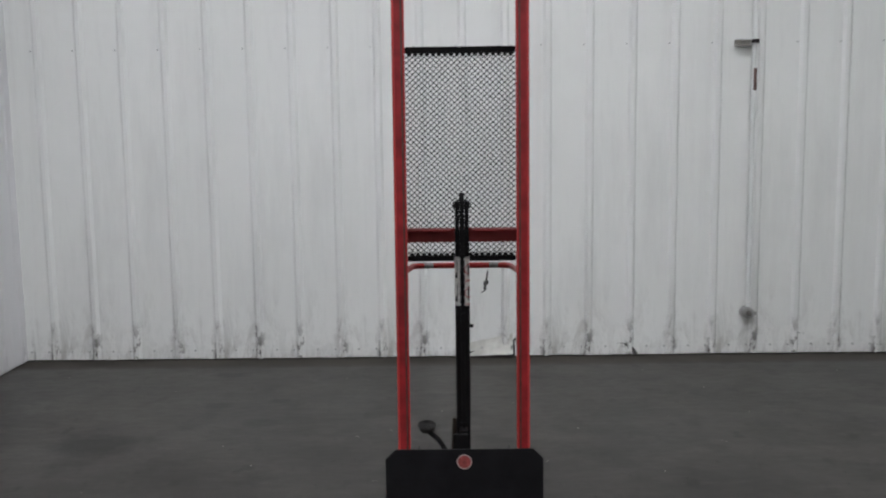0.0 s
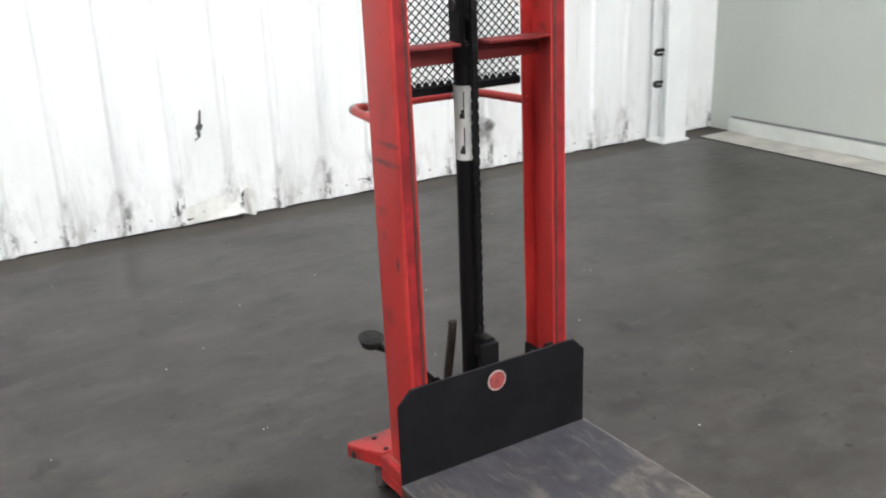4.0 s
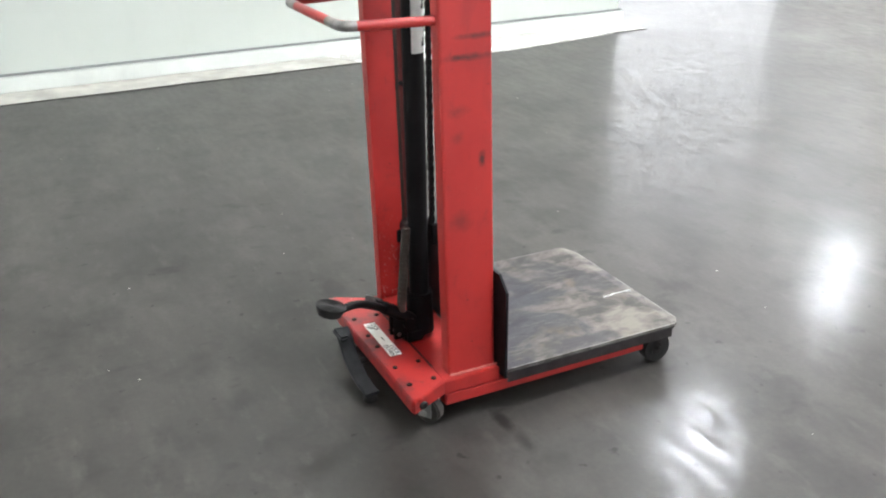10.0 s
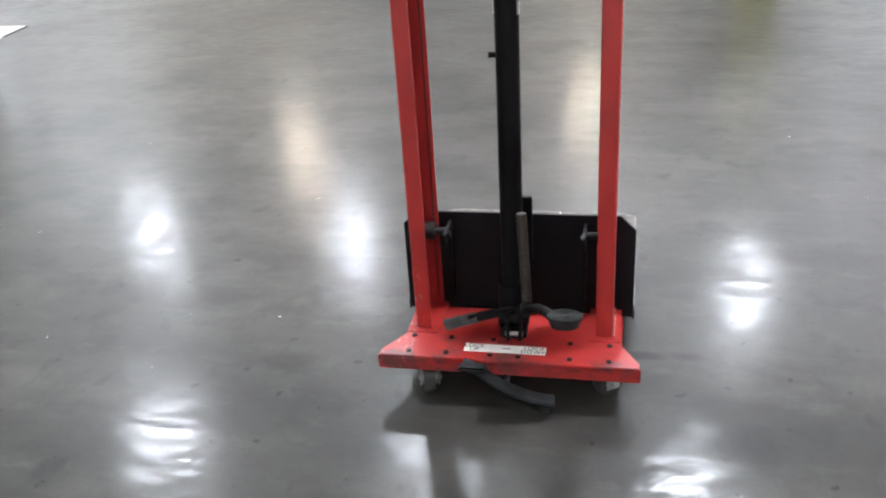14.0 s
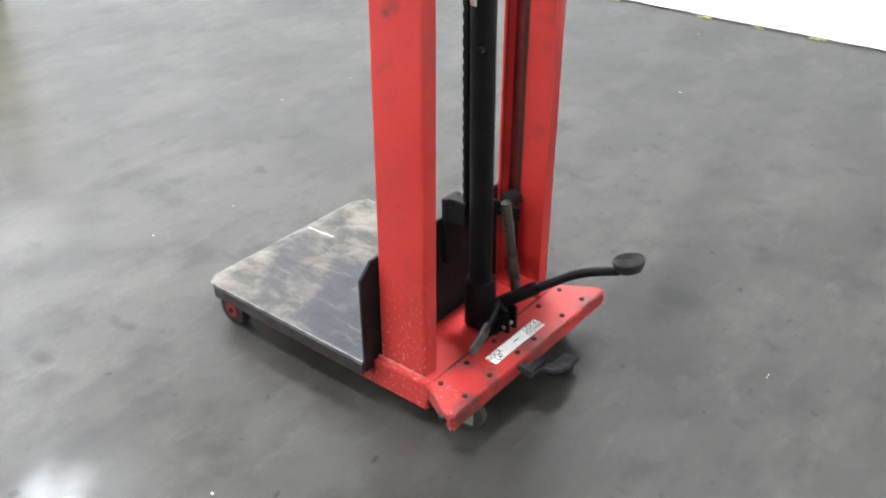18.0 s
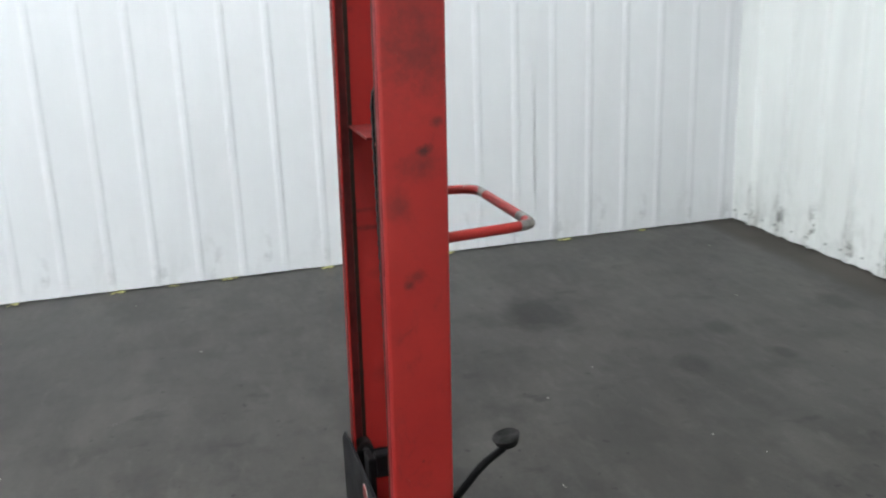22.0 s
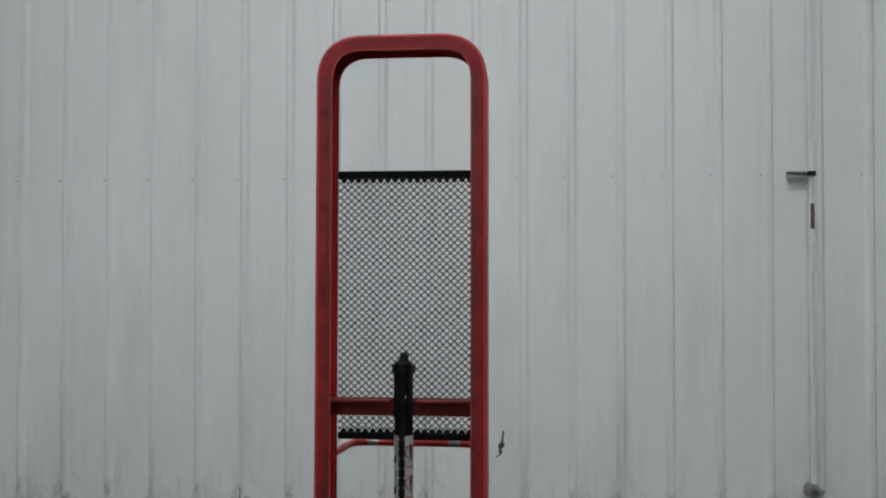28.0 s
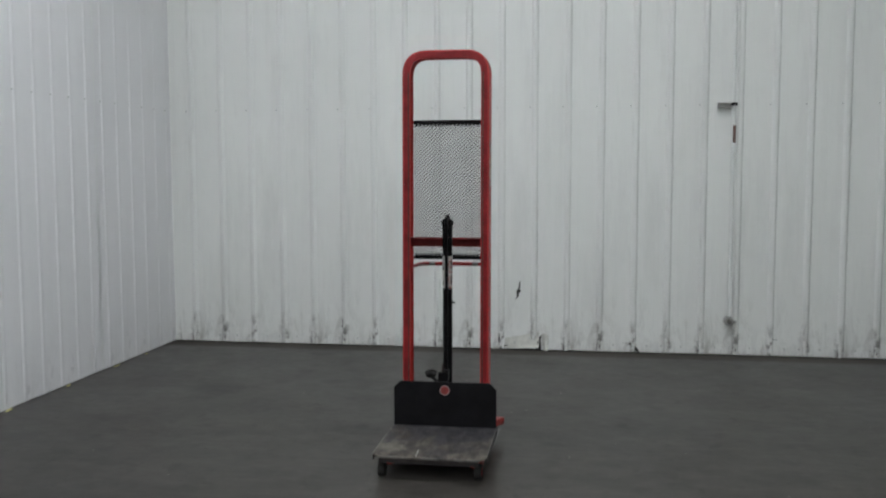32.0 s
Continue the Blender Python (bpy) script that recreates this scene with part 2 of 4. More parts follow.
def make_steel_plate():
    k = Mat("worn_steel_plate")
    xyz = k.node("ShaderNodeSeparateXYZ", Vector=k.co)
    x, y = xyz.outputs[0], xyz.outputs[1]
    big = k.noise(5.5, 5, 0.6, distort=0.7)
    mid = k.noise(15, 5, 0.65, stretch=(1.3, 0.7, 1), distort=0.5)
    fine = k.noise(60, 5, 0.7)
    streak = k.noise(30, 5, 0.7, stretch=(2.4, 0.35, 1), distort=0.3)
    # a ragged darker field against the back plate, tan bare metal further out
    d = k.math("ADD", k.math("MULTIPLY", k.math("ADD", y, 0.20), 4.2), k.math("MULTIPLY", k.math("SUBTRACT", big, 0.5), 3.2))
    d = k.math("ADD", d, k.math("MULTIPLY", k.math("SUBTRACT", mid, 0.5), 1.6))
    dark_field = k.ramp(k.math("SUBTRACT", d, k.math("MULTIPLY", k.ramp(k.math("ABSOLUTE", x, 0.0), 0.13, 0.22), 0.55)), -0.12, 0.3)
    c = k.mix(k.ramp(mid, 0.4, 0.62), (0.05, 0.045, 0.042), (0.13, 0.114, 0.095))
    c = k.mix(k.ramp(k.noise(8, 4, 0.6, distort=0.9), 0.48, 0.62, 0, 0.85), c, (0.037, 0.034, 0.037))
    c = k.mix(k.ramp(k.noise(12, 4, 0.6), 0.58, 0.7, 0, 0.5), c, (0.105, 0.078, 0.046))
    c = k.mix(k.math("MULTIPLY", dark_field, 0.9), c, (0.026, 0.025, 0.03))
    c = k.mix(k.ramp(streak, 0.56, 0.72, 0, 0.5), c, (0.135, 0.123, 0.107))
    c = k.mix(k.ramp(fine, 0.55, 0.75, 0, 0.3), c, (0.035, 0.032, 0.03))
    # rubbed rim
    rim = k.math("MAXIMUM", k.ramp(k.math("ABSOLUTE", x, 0.0), 0.2195, 0.2215), k.ramp(y, -0.412, -0.416))
    rim = k.math("MULTIPLY", rim, k.ramp(k.noise(16, 5, 0.7), 0.4, 0.6, 0.1, 0.9))
    c = k.mix(rim, c, (0.17, 0.163, 0.153))
    k.bump(k.math("ADD", fine, streak), 0.2, 0.002)
    return k.set(c, k.ramp(mid, 0.35, 0.65, 0.66, 0.45), k.ramp(dark_field, 0.0, 1.0, 0.1, 0.0), 0.16)


FLOOR_M = make_floor()
WALL_M = make_wall("white_painted_metal_back", (0.80, 0.81, 0.79))
WALLW_M = make_wall("white_painted_metal_side", (0.77, 0.77, 0.785), 0.25)
EAST_M = make_wall("pale_painted_board", (0.45, 0.475, 0.43), 0)
BASE_M = simple("off_white_base_paint", (0.55, 0.57, 0.53), 0.4, 0, 0.15, 6)
SMOOTH_M = simple("pale_glare_strip", (0.52, 0.505, 0.465), 0.28, 0, 0.25, 5, 0.1)
TRIM_M = simple("white_trim_paint", (0.8, 0.82, 0.8), 0.4, 0, 0.1, 4)
CURB_M = simple("dusty_concrete_strip", (0.4, 0.385, 0.34), 0.6, 0, 0.35, 6, 0.2)
DARKM = simple("grimy_dark_steel", (0.022, 0.02, 0.019), 0.55, 0.1, 0.4, 25, 0.05, 0.2)
RED = make_red()
BLACK = simple("black_enamel", (0.0065, 0.006, 0.0065), 0.5, 0, 0.4, 14, 0.1, 0.1)
PLATE = simple("scuffed_black_plate", (0.009, 0.0085, 0.01), 0.5, 0, 0.5, 8, 0.1, 0.15)
STEEL = make_steel_plate()
GALV = simple("zinc_steel", (0.5, 0.5, 0.49), 0.36, 0.9, 0.3)
RUBBER = simple("worn_rubber", (0.024, 0.023, 0.022), 0.75, 0, 0.4, 40, 0.3, 0.2)
WHEELG = simple("grey_wheel_resin", (0.06, 0.055, 0.05), 0.55, 0, 0.4, 25, 0.05, 0.3)
WORN = simple("worn_edge_brown", (0.085, 0.036, 0.024), 0.5, 0.3, 0.5, 30)
FRONTM = simple("darker_red", (0.25, 0.013, 0.016), 0.55, 0, 0.4, 18, 0.05, 0.25)
BRACEM = simple("dark_brace_red", (0.19, 0.018, 0.017), 0.6, 0, 0.4, 12, 0.05, 0.3)
BANDM = simple("greasy_shaded_red", (0.13, 0.016, 0.015), 0.45, 0.05, 0.5, 30)
LIPM = simple("rubbed_dark_lip", (0.03, 0.024, 0.024), 0.5, 0.2, 0.6, 30)
PADDLE = simple("rubbed_grey_paddle", (0.07, 0.068, 0.066), 0.5, 0.3, 0.5, 60)
TORNM = simple("yellowed_white_sheet", (0.70, 0.70, 0.65), 0.5, 0, 0.3, 14, 0.2)
WELDM = simple("rubbed_weld", (0.5, 0.16, 0.13), 0.45, 0.1, 0.4, 90)
PEDALM = simple("black_pedal_rubber", (0.014, 0.014, 0.015), 0.65, 0, 0.4, 40, 0.2, 0.15)
GREASE = simple("brown_grease", (0.035, 0.02, 0.014), 0.4, 0.1, 0.5, 40)
BARE = simple("bare_grey_tube", (0.3, 0.28, 0.27), 0.4, 0.6, 0.5, 40)
GREYP = simple("grey_caulk", (0.42, 0.43, 0.42), 0.6, 0, 0.2)
DECALM = simple("faded_decal", (0.42, 0.4, 0.31), 0.5, 0, 0.4, 60)
PAPER = simple("white_sticker", (0.78, 0.78, 0.74), 0.45, 0, 0.12, 50, 0.02)
CAPM = simple("grey_sealant", (0.2, 0.205, 0.2), 0.7, 0, 0.2)
RIPM = simple("torn_grey_edge", (0.075, 0.075, 0.07), 0.6, 0, 0.6, 60)
INK = simple("black_ink", (0.02, 0.02, 0.02), 0.5, 0, 0.2)
RIMM = simple("dull_badge_rim", (0.4, 0.33, 0.31), 0.5, 0, 0.4, 120)
BADGER = simple("dull_red_badge", (0.3, 0.045, 0.04), 0.5, 0, 0.5, 120)
REDINK = simple("red_ink", (0.5, 0.03, 0.03), 0.5, 0, 0.2)
BLUEINK = simple("blue_ink", (0.05, 0.08, 0.3), 0.5, 0, 0.2)
YELLOW = simple("yellow_foam", (0.66, 0.62, 0.26), 0.8, 0, 0.3, 30, 0.4)
YPAINT = simple("yellow_paint", (0.42, 0.38, 0.05), 0.5, 0, 0.2, 5)
CEIL_M = simple("white_ceiling_liner", (0.72, 0.72, 0.7), 0.6, 0, 0.12, 0.8)
HALL_M = simple("grey_hall_wall", (0.3, 0.3, 0.29), 0.7, 0, 0.2, 0.8)
RUST = simple("rusty_pipe", (0.15, 0.085, 0.07), 0.6, 0.2, 0.4)


def glow(name, color, strength):
    m = bpy.data.materials.new(name)
    m.use_nodes = True
    b = m.node_tree.nodes["Principled BSDF"]
    b.inputs["Base Color"].default_value = (0.8, 0.8, 0.8, 1)
    b.inputs["Emission Color"].default_value = (*color, 1)
    b.inputs["Emission Strength"].default_value = strength
    return m


# ---- mesh helpers ----
def box(bm, lo, hi, bevel=0.0):
    c = [(a + b) / 2 for a, b in zip(lo, hi)]
    s = [abs(b - a) for a, b in zip(lo, hi)]
    got = bmesh.ops.create_cube(bm, size=1, matrix=Matrix.Translation(c) @ Matrix.Diagonal((*s, 1)))
    if bevel:
        edges = list({e for v in got["verts"] for e in v.link_edges})
        bmesh.ops.bevel(bm, geom=edges, offset=bevel, segments=2, affect="EDGES")
    return bm


def rod(bm, a, b, r, r2=None, seg=20):
    a, b = Vector(a), Vector(b)
    m = Matrix.Translation((a + b) / 2) @ (b - a).to_track_quat("Z", "Y").to_matrix().to_4x4()
    bmesh.ops.create_cone(bm, cap_ends=True, segments=seg, radius1=r, radius2=r if r2 is None else r2, depth=(b - a).length, matrix=m)
    return bm


def rounded(points, radius, steps=6):
    """A polyline whose inner corners are rounded."""
    pts = [Vector(p) for p in points]
    out = [pts[0]]
    for p, c, n in zip(pts, pts[1:], pts[2:]):
        a, b = (p - c).normalized(), (n - c).normalized()
        r = min(radius, (p - c).length * 0.49, (n - c).length * 0.49)
        for i in range(steps + 1):
            s = i / steps
            q0, q1 = c + a * r * (1 - s), c + b * r * s
            out.append(q0.lerp(q1, s))
    return out + [pts[-1]]


def sweep(bm, path, section, up=(0, 1, 0)):
    """Carries a closed section (list of u, v) along a path; v lies along up, u across it."""
    rings = []
    path = [Vector(p) for p in path]
    for i, p in enumerate(path):
        t = (path[min(i + 1, len(path) - 1)] - path[max(i - 1, 0)]).normalized()
        u = t.cross(Vector(up)).normalized()
        v = u.cross(t).normalized()
        rings.append([bm.verts.new(p + u * a + v * b) for a, b in section])
    n = len(section)
    for r0, r1 in zip(rings, rings[1:]):
        for j in range(n):
            bm.faces.new((r0[j], r0[(j + 1) % n], r1[(j + 1) % n], r1[j]))
    bm.faces.new(rings[0])
    bm.faces.new(list(reversed(rings[-1])))
    bmesh.ops.recalc_face_normals(bm, faces=bm.faces[:])
    return bm


def disc(r, n=14):
    return [(r * math.cos(2 * math.pi * i / n), r * math.sin(2 * math.pi * i / n)) for i in range(n)]


def oblong(w, d, b=0.004):
    w, d = w / 2, d / 2
    return [(-w + b, -d), (w - b, -d), (w, -d + b), (w, d - b), (w - b, d), (-w + b, d), (-w, d - b), (-w, -d + b)]


def slab(bm, outline, z0, z1, bevel=0.0):
    """An upright prism over an outline in x, y."""
    lo = [bm.verts.new((x, y, z0)) for x, y in outline]
    hi = [bm.verts.new((x, y, z1)) for x, y in outline]
    bm.faces.new(list(reversed(lo)))
    top = bm.faces.new(hi)
    n = len(outline)
    for i in range(n):
        bm.faces.new((lo[i], lo[(i + 1) % n], hi[(i + 1) % n], hi[i]))
    bmesh.ops.recalc_face_normals(bm, faces=bm.faces[:])
    if bevel:
        bmesh.ops.bevel(bm, geom=list(top.edges), offset=bevel, segments=2, affect="EDGES")
    return bm


def mesh_of(name, bm, material, smooth=False):
    me = bpy.data.meshes.new(name)
    bm.to_mesh(me)
    bm.free()
    me.materials.append(material)
    if smooth:
        me.shade_smooth()
        me.set_sharp_from_angle(angle=radians(35))
    return me


def part(name, bm, material, parent, label="", smooth=False):
    ob = new(name, mesh_of(name, bm, material, smooth))
    ob.parent = parent
    return tagged(ob, label)


def thing(name, label, category, at=(0, 0, 0), group="", kind=""):
    e = new(name)
    e.location = at
    e.empty_display_size = 0.05
    return tagged(e, label, category, group, kind)


def solid(name, bm, material, label, category, kind="", group="", smooth=False):
    return tagged(new(name, mesh_of(name, bm, material, smooth)), label, category, group, kind)


B = bmesh.new

# ---- the room ----
NORTH, WEST, EAST, SOUTH = 2.27, -2.25, 3.05, -15.0
EAST_END, FAR_EAST = -2.6, 6.4

bm = B()
bmesh.ops.create_grid(bm, x_segments=2, y_segments=2, size=0.5, matrix=Matrix.Translation((3.9, -6.4, 0)) @ Matrix.Diagonal((13.6, 17.6, 1, 1)))
solid("floor", bm, FLOOR_M, "grey polished concrete warehouse floor with stains and scuffs", "floor", "structure")


def rib_profile(width, first, pitch, depth, foot, crown):
    """Offsets (along, out) of a ribbed sheet of that width."""
    pts, u = [(0, 0)], first
    while u < width - foot:
        if u > foot:
            pts += [(u - foot, 0), (u - crown, depth), (u + crown, depth), (u + foot, 0)]
        u += pitch
    return pts + [(width, 0)]


def ribbed_panel(width, height, first, pitch, depth, foot, crown, seed, wobble=0.004):
    """A sheet-metal panel with ribs: along +x, out towards -y, foot at z = 0, with a beaten lower edge."""
    bm = B()
    rnd = random.Random(seed)
    prof = rib_profile(width, first, pitch, depth, foot, crown)
    # more columns on the flats, so that the sheet can bulge
    cols = []
    for (a, d0), (b, d1) in zip(prof, prof[1:]):
        n = 3 if b - a > 0.08 else 1
        cols += [(a + (b - a) * i / n, d0 + (d1 - d0) * i / n) for i in range(n)]
    cols.append(prof[-1])
    levels = [0, 0.04, 0.1, 0.2, 0.4, 0.8, 1.4, 2.2, height]
    rows = []
    for z in levels:
        near = max(0.0, 1 - z / 0.35)
        row = []
        for u, d in cols:
            off = 0.006 * noise.noise((u * 2.1 + seed * 7, z * 1.3, 0.5))
            off += near * wobble * 3 * noise.noise((u * 9 + seed * 3, z * 9, 2.5))
            zz = z + (rnd.uniform(0.0, 3 * wobble) if z == 0 else 0)
            row.append(bm.verts.new((u, -d - abs(off), zz)))
        rows.append(row)
    for r0, r1 in zip(rows, rows[1:]):
        for i in range(len(cols) - 1):
            bm.faces.new((r0[i], r0[i + 1], r1[i + 1], r1[i]))
    return bm


def ribbed_wall(name, label, material, at, turn, length, rib0, pitch, depth, foot, crown, per, wobble):
    """A wall of ribbed sheets on a flat backing, with the screws that hold them."""
    base = thing(name, label, "wall", at, kind="structure")
    base.rotation_euler = (0, 0, turn)
    bm = B()
    box(bm, (0, 0.03, 0), (length, 0.2, CEIL))
    part("backing", bm, TRIM_M, base)
    u, i = rib0 - pitch / 2 - per * pitch, 0
    screws = B()
    while u < length - 0.02:
        w = min(per * pitch, length - u)
        a = max(u, 0)
        if u + w - a < 0.03:
            u, i = u + per * pitch, i + 1
            continue
        p = part("wall_panel", ribbed_panel(u + w - a - 0.001, CEIL, pitch / 2 + u - a, pitch, depth, foot, crown, i, wobble), material, base)
        p.location = (a, 0.012 if i % 2 else 0.009, 0.004)
        u, i = u + per * pitch, i + 1
    r = rib0
    while r < length - 0.05:
        if r > 0.05:
            for z in (1.6, 3.2):
                rod(screws, (r - foot - 0.01, 0.01, z), (r - foot - 0.01, 0.002, z), 0.004, seg=6)
            for k in range(2 if wobble > 0.002 else 0):
                rod(screws, (r - foot - 0.012 - 0.09 * k, 0.01, 0.05), (r - foot - 0.012 - 0.09 * k, 0.0, 0.05), 0.005, seg=6)
        r += pitch
    tagged(part("screw_row", screws, GREYP, base), kind="stuff")
    return base


# back wall: ribs 0.22 m apart
RIB0, PITCH = 0.143, 0.2147
wall_north = ribbed_wall("wall_north", "white ribbed sheet-metal wall, scuffed and dirty along its foot", WALL_M, (WEST - 0.05, NORTH, 0), 0, EAST - WEST + 0.05,
                         RIB0 + 0.05, PITCH, 0.015, 0.023, 0.009, 4, 0.003)
wall_west = ribbed_wall("wall_west", "clean white ribbed sheet-metal wall", WALLW_M, (WEST, SOUTH, 0), radians(90), NORTH - SOUTH + 0.02,
                        0.016, 0.172, 0.0038, 0.018, 0.008, 5, 0.0007)

# east wall: smooth board with a base trim, and a dusty strip at its foot
bm = B()
box(bm, (EAST, EAST_END, 0), (EAST + 0.2, NORTH + 0.2, CEIL), 0.004)
solid("wall_east", bm, EAST_M, "smooth pale green-white painted wall", "wall", "structure")
bm = B()
box(bm, (EAST - 0.03, EAST_END - 0.02, 0.0), (EAST - 0.001, 2.13, 0.072), 0.006)
base_trim = solid("baseboard", bm, BASE_M, "white painted base trim along the smooth wall", "baseboard", "structure")
bm = B()
box(bm, (EAST - 0.008, EAST_END - 0.02, 0.074), (EAST - 0.001, 2.13, 0.085), 0.002)
part("cap_strip", bm, CAPM, base_trim, "thin grey sealant line")
bm = B()
box(bm, (EAST - 0.24, EAST_END - 0.02, 0.0), (EAST - 0.032, 2.13, 0.004))
strip = solid("trim", bm, CURB_M, "dusty light concrete strip at the foot of the smooth wall", "floor strip", "structure")
# daylight glare on the strip, put in as a paler patch
bm = B()
slab(bm, [(EAST - 0.034, -0.75), (EAST - 0.24, -0.85), (EAST - 0.36, -1.05), (EAST - 0.35, -1.7), (EAST - 0.25, EAST_END + 0.2), (EAST - 0.034, EAST_END + 0.1)], 0.0, 0.006)
part("glare_patch", bm, SMOOTH_M, strip, "smooth pale stretch of the strip, coloured like daylight glare")
bm = B()
box(bm, (EAST - 0.249, EAST_END - 0.02, 0.0), (EAST - 0.241, 2.13, 0.003))
part("joint_line", bm, DARKM, strip)

# the rest of the hall, which closes the place
bm = B()
box(bm, (WEST - 0.2, SOUTH - 0.2, 0), (FAR_EAST + 0.2, SOUTH, CEIL))
solid("wall_south", bm, HALL_M, "plain light hall wall", "wall", "structure")
bm = B()
DOOR0, DOOR1, DOORZ = -7.4, -2.75, 3.4
box(bm, (FAR_EAST, SOUTH, 0), (FAR_EAST + 0.2, DOOR0, CEIL))
box(bm, (FAR_EAST, DOOR1, 0), (FAR_EAST + 0.2, EAST_END, CEIL))
box(bm, (FAR_EAST, DOOR0, DOORZ), (FAR_EAST + 0.2, DOOR1, CEIL))
solid("wall_far_east", bm, CEIL_M, "plain light hall wall with a wide dock opening", "wall", "structure")
bm = B()
box(bm, (FAR_EAST + 1.2, DOOR0 - 1.5, -0.5), (FAR_EAST + 1.25, DOOR1 + 1.5, DOORZ + 1.5))
solid("backdrop", bm, glow("daylight", (0.93, 0.97, 1.0), DAYLIGHT), "bright daylight outside the dock opening", "daylight", "structure")
bm = B()
box(bm, (EAST + 0.2, EAST_END, 0), (FAR_EAST + 0.2, EAST_END + 0.2, CEIL))
solid("wall_return", bm, CEIL_M, "plain light hall wall", "wall", "structure")
bm = B()
box(bm, (WEST - 0.2, SOUTH - 0.2, CEIL), (FAR_EAST + 0.2, NORTH + 0.2, CEIL + 0.15))
solid("ceiling", bm, CEIL_M, "white metal liner ceiling", "ceiling", "structure")

# corner post
post = thing("column", "white painted steel column in the corner with two hooks", "column", (2.55, 2.14, 0))
bm = B()
box(bm, (0, -0.012, 0), (0.15, 0.0, CEIL), 0.003)
part("flange", bm, TRIM_M, post)
bm = B()
box(bm, (0.07, 0.0, 0), (0.08, 0.1, CEIL))
part("web", bm, TRIM_M, post)
bm = B()
box(bm, (0.0, 0.1, 0), (0.15, 0.112, CEIL), 0.003)
part("flange", bm, TRIM_M, post)
bm = B()
box(bm, (-0.02, -0.02, 0), (0.17, 0.113, 0.012), 0.003)
part("base_plate", bm, TRIM_M, post)
for z in (0.3, 0.46):
    bm = B()
    sweep(bm, rounded([(0.0, 0.03, z), (-0.05, 0.03, z), (-0.075, 0.0, z + 0.03), (-0.04, -0.02, z + 0.03)], 0.02), disc(0.009, 8), (0, 0, 1))
    part("hook", bm, DARKM, post, "dark grey bent steel hook", True)

# conduit on the back wall
PX = 1.5
pipe = thing("conduit", "thin white-painted conduit running down the ribbed wall", "conduit", (PX, NORTH - 0.03, 0))
bm = B()
rod(bm, (0, 0, 0.26), (-0.01, 0, CEIL), 0.011, seg=12)
part("tube", bm, TRIM_M, pipe, smooth=True)
bm = B()
rod(bm, (0, 0, 1.36), (0, 0, 1.47), 0.0125, seg=12)
part("rusty_sleeve", bm, RUST, pipe, "rust-red bare section", True)
bm = B()
rod(bm, (0, 0, 1.3), (0, 0, 1.35), 0.016, seg=8)
part("coupling", bm, TRIM_M, pipe, smooth=True)
outlet = thing("outlet_box", "small grey pipe fitting with a round cap on the wall", "pipe fitting", (PX - 0.005, NORTH - 0.035, 0.23))
bm = B()
rod(bm, (0, 0.03, 0), (0, -0.03, 0), 0.032, 0.028, 14)
part("body", bm, GALV, outlet, smooth=True)
bm = B()
rod(bm, (0, -0.03, 0), (0, -0.042, 0), 0.016, 0.012, 8)
part("cap", bm, BARE, outlet, smooth=True)
bm = B()
rod(bm, (0.025, 0, -0.005), (0.046, 0, -0.008), 0.009, seg=10)
part("spout", bm, GALV, outlet, smooth=True)
bracket = thing("wall_bracket", "short grey steel channel bracket holding the conduit", "bracket", (PX - 0.05, NORTH - 0.04, 1.6))
bm = B()
box(bm, (-0.05, -0.012, -0.019), (0.03, 0.03, -0.015), 0.001)
box(bm, (-0.05, -0.012, 0.006), (0.03, 0.03, 0.010), 0.001)
box(bm, (-0.05, 0.022, -0.015), (0.03, 0.03, 0.006))
part("channel", bm, GALV, bracket)
bm = B()
sweep(bm, rounded([(0.028, 0.0, 0.0), (0.04, -0.02, 0.0), (0.06, -0.02, 0.0), (0.07, 0.02, 0.0)], 0.01), oblong(0.003, 0.02, 0.0005), (0, 0, 1))
part("clamp", bm, DARKM, bracket)

# torn foot of the back wall: the sheet lifted off the floor, a dark gap under it, a tear at its end
flap = thing("torn_sheet", "bent and torn lower edge of the metal wall", "torn metal", (0.13, NORTH + 0.0105, 0))
bm = B()
cols = []
for i in range(25):
    q = i / 24
    u = -0.15 + 0.31 * q
    push = 0.045 * q ** 1.5
    tall = 0.06 + 0.04 * q
    lift = 0.003 + 0.02 * q ** 1.5 + 0.002 * noise.noise((u * 40, 0, 3))
    cols.append([bm.verts.new((u, -0.001 - push * (1 - j / 7) ** 1.6 - 0.004 * (1 - j / 7) * noise.noise((u * 25, j * 0.6, 0)), lift + tall * j / 7)) for j in range(8)])
for c0, c1 in zip(cols, cols[1:]):
    for j in range(7):
        bm.faces.new((c0[j], c1[j], c1[j + 1], c0[j + 1]))
part("sheet", bm, TORNM, flap, "yellowed bent sheet", smooth=True)
bm = B()
slab(bm, [(-0.1, -0.004), (0.165, -0.012), (0.165, 0.0), (-0.1, 0.0)], 0.001, 0.03)
part("gap", bm, INK, flap, "dark gap under the bent sheet")
bm = B()
slab(bm, [(0.150, -0.034), (0.166, -0.012), (0.172, -0.004), (0.150, -0.002)], 0.002, 0.062)
part("tear", bm, INK, flap, "dark tear at the end of the bent sheet")
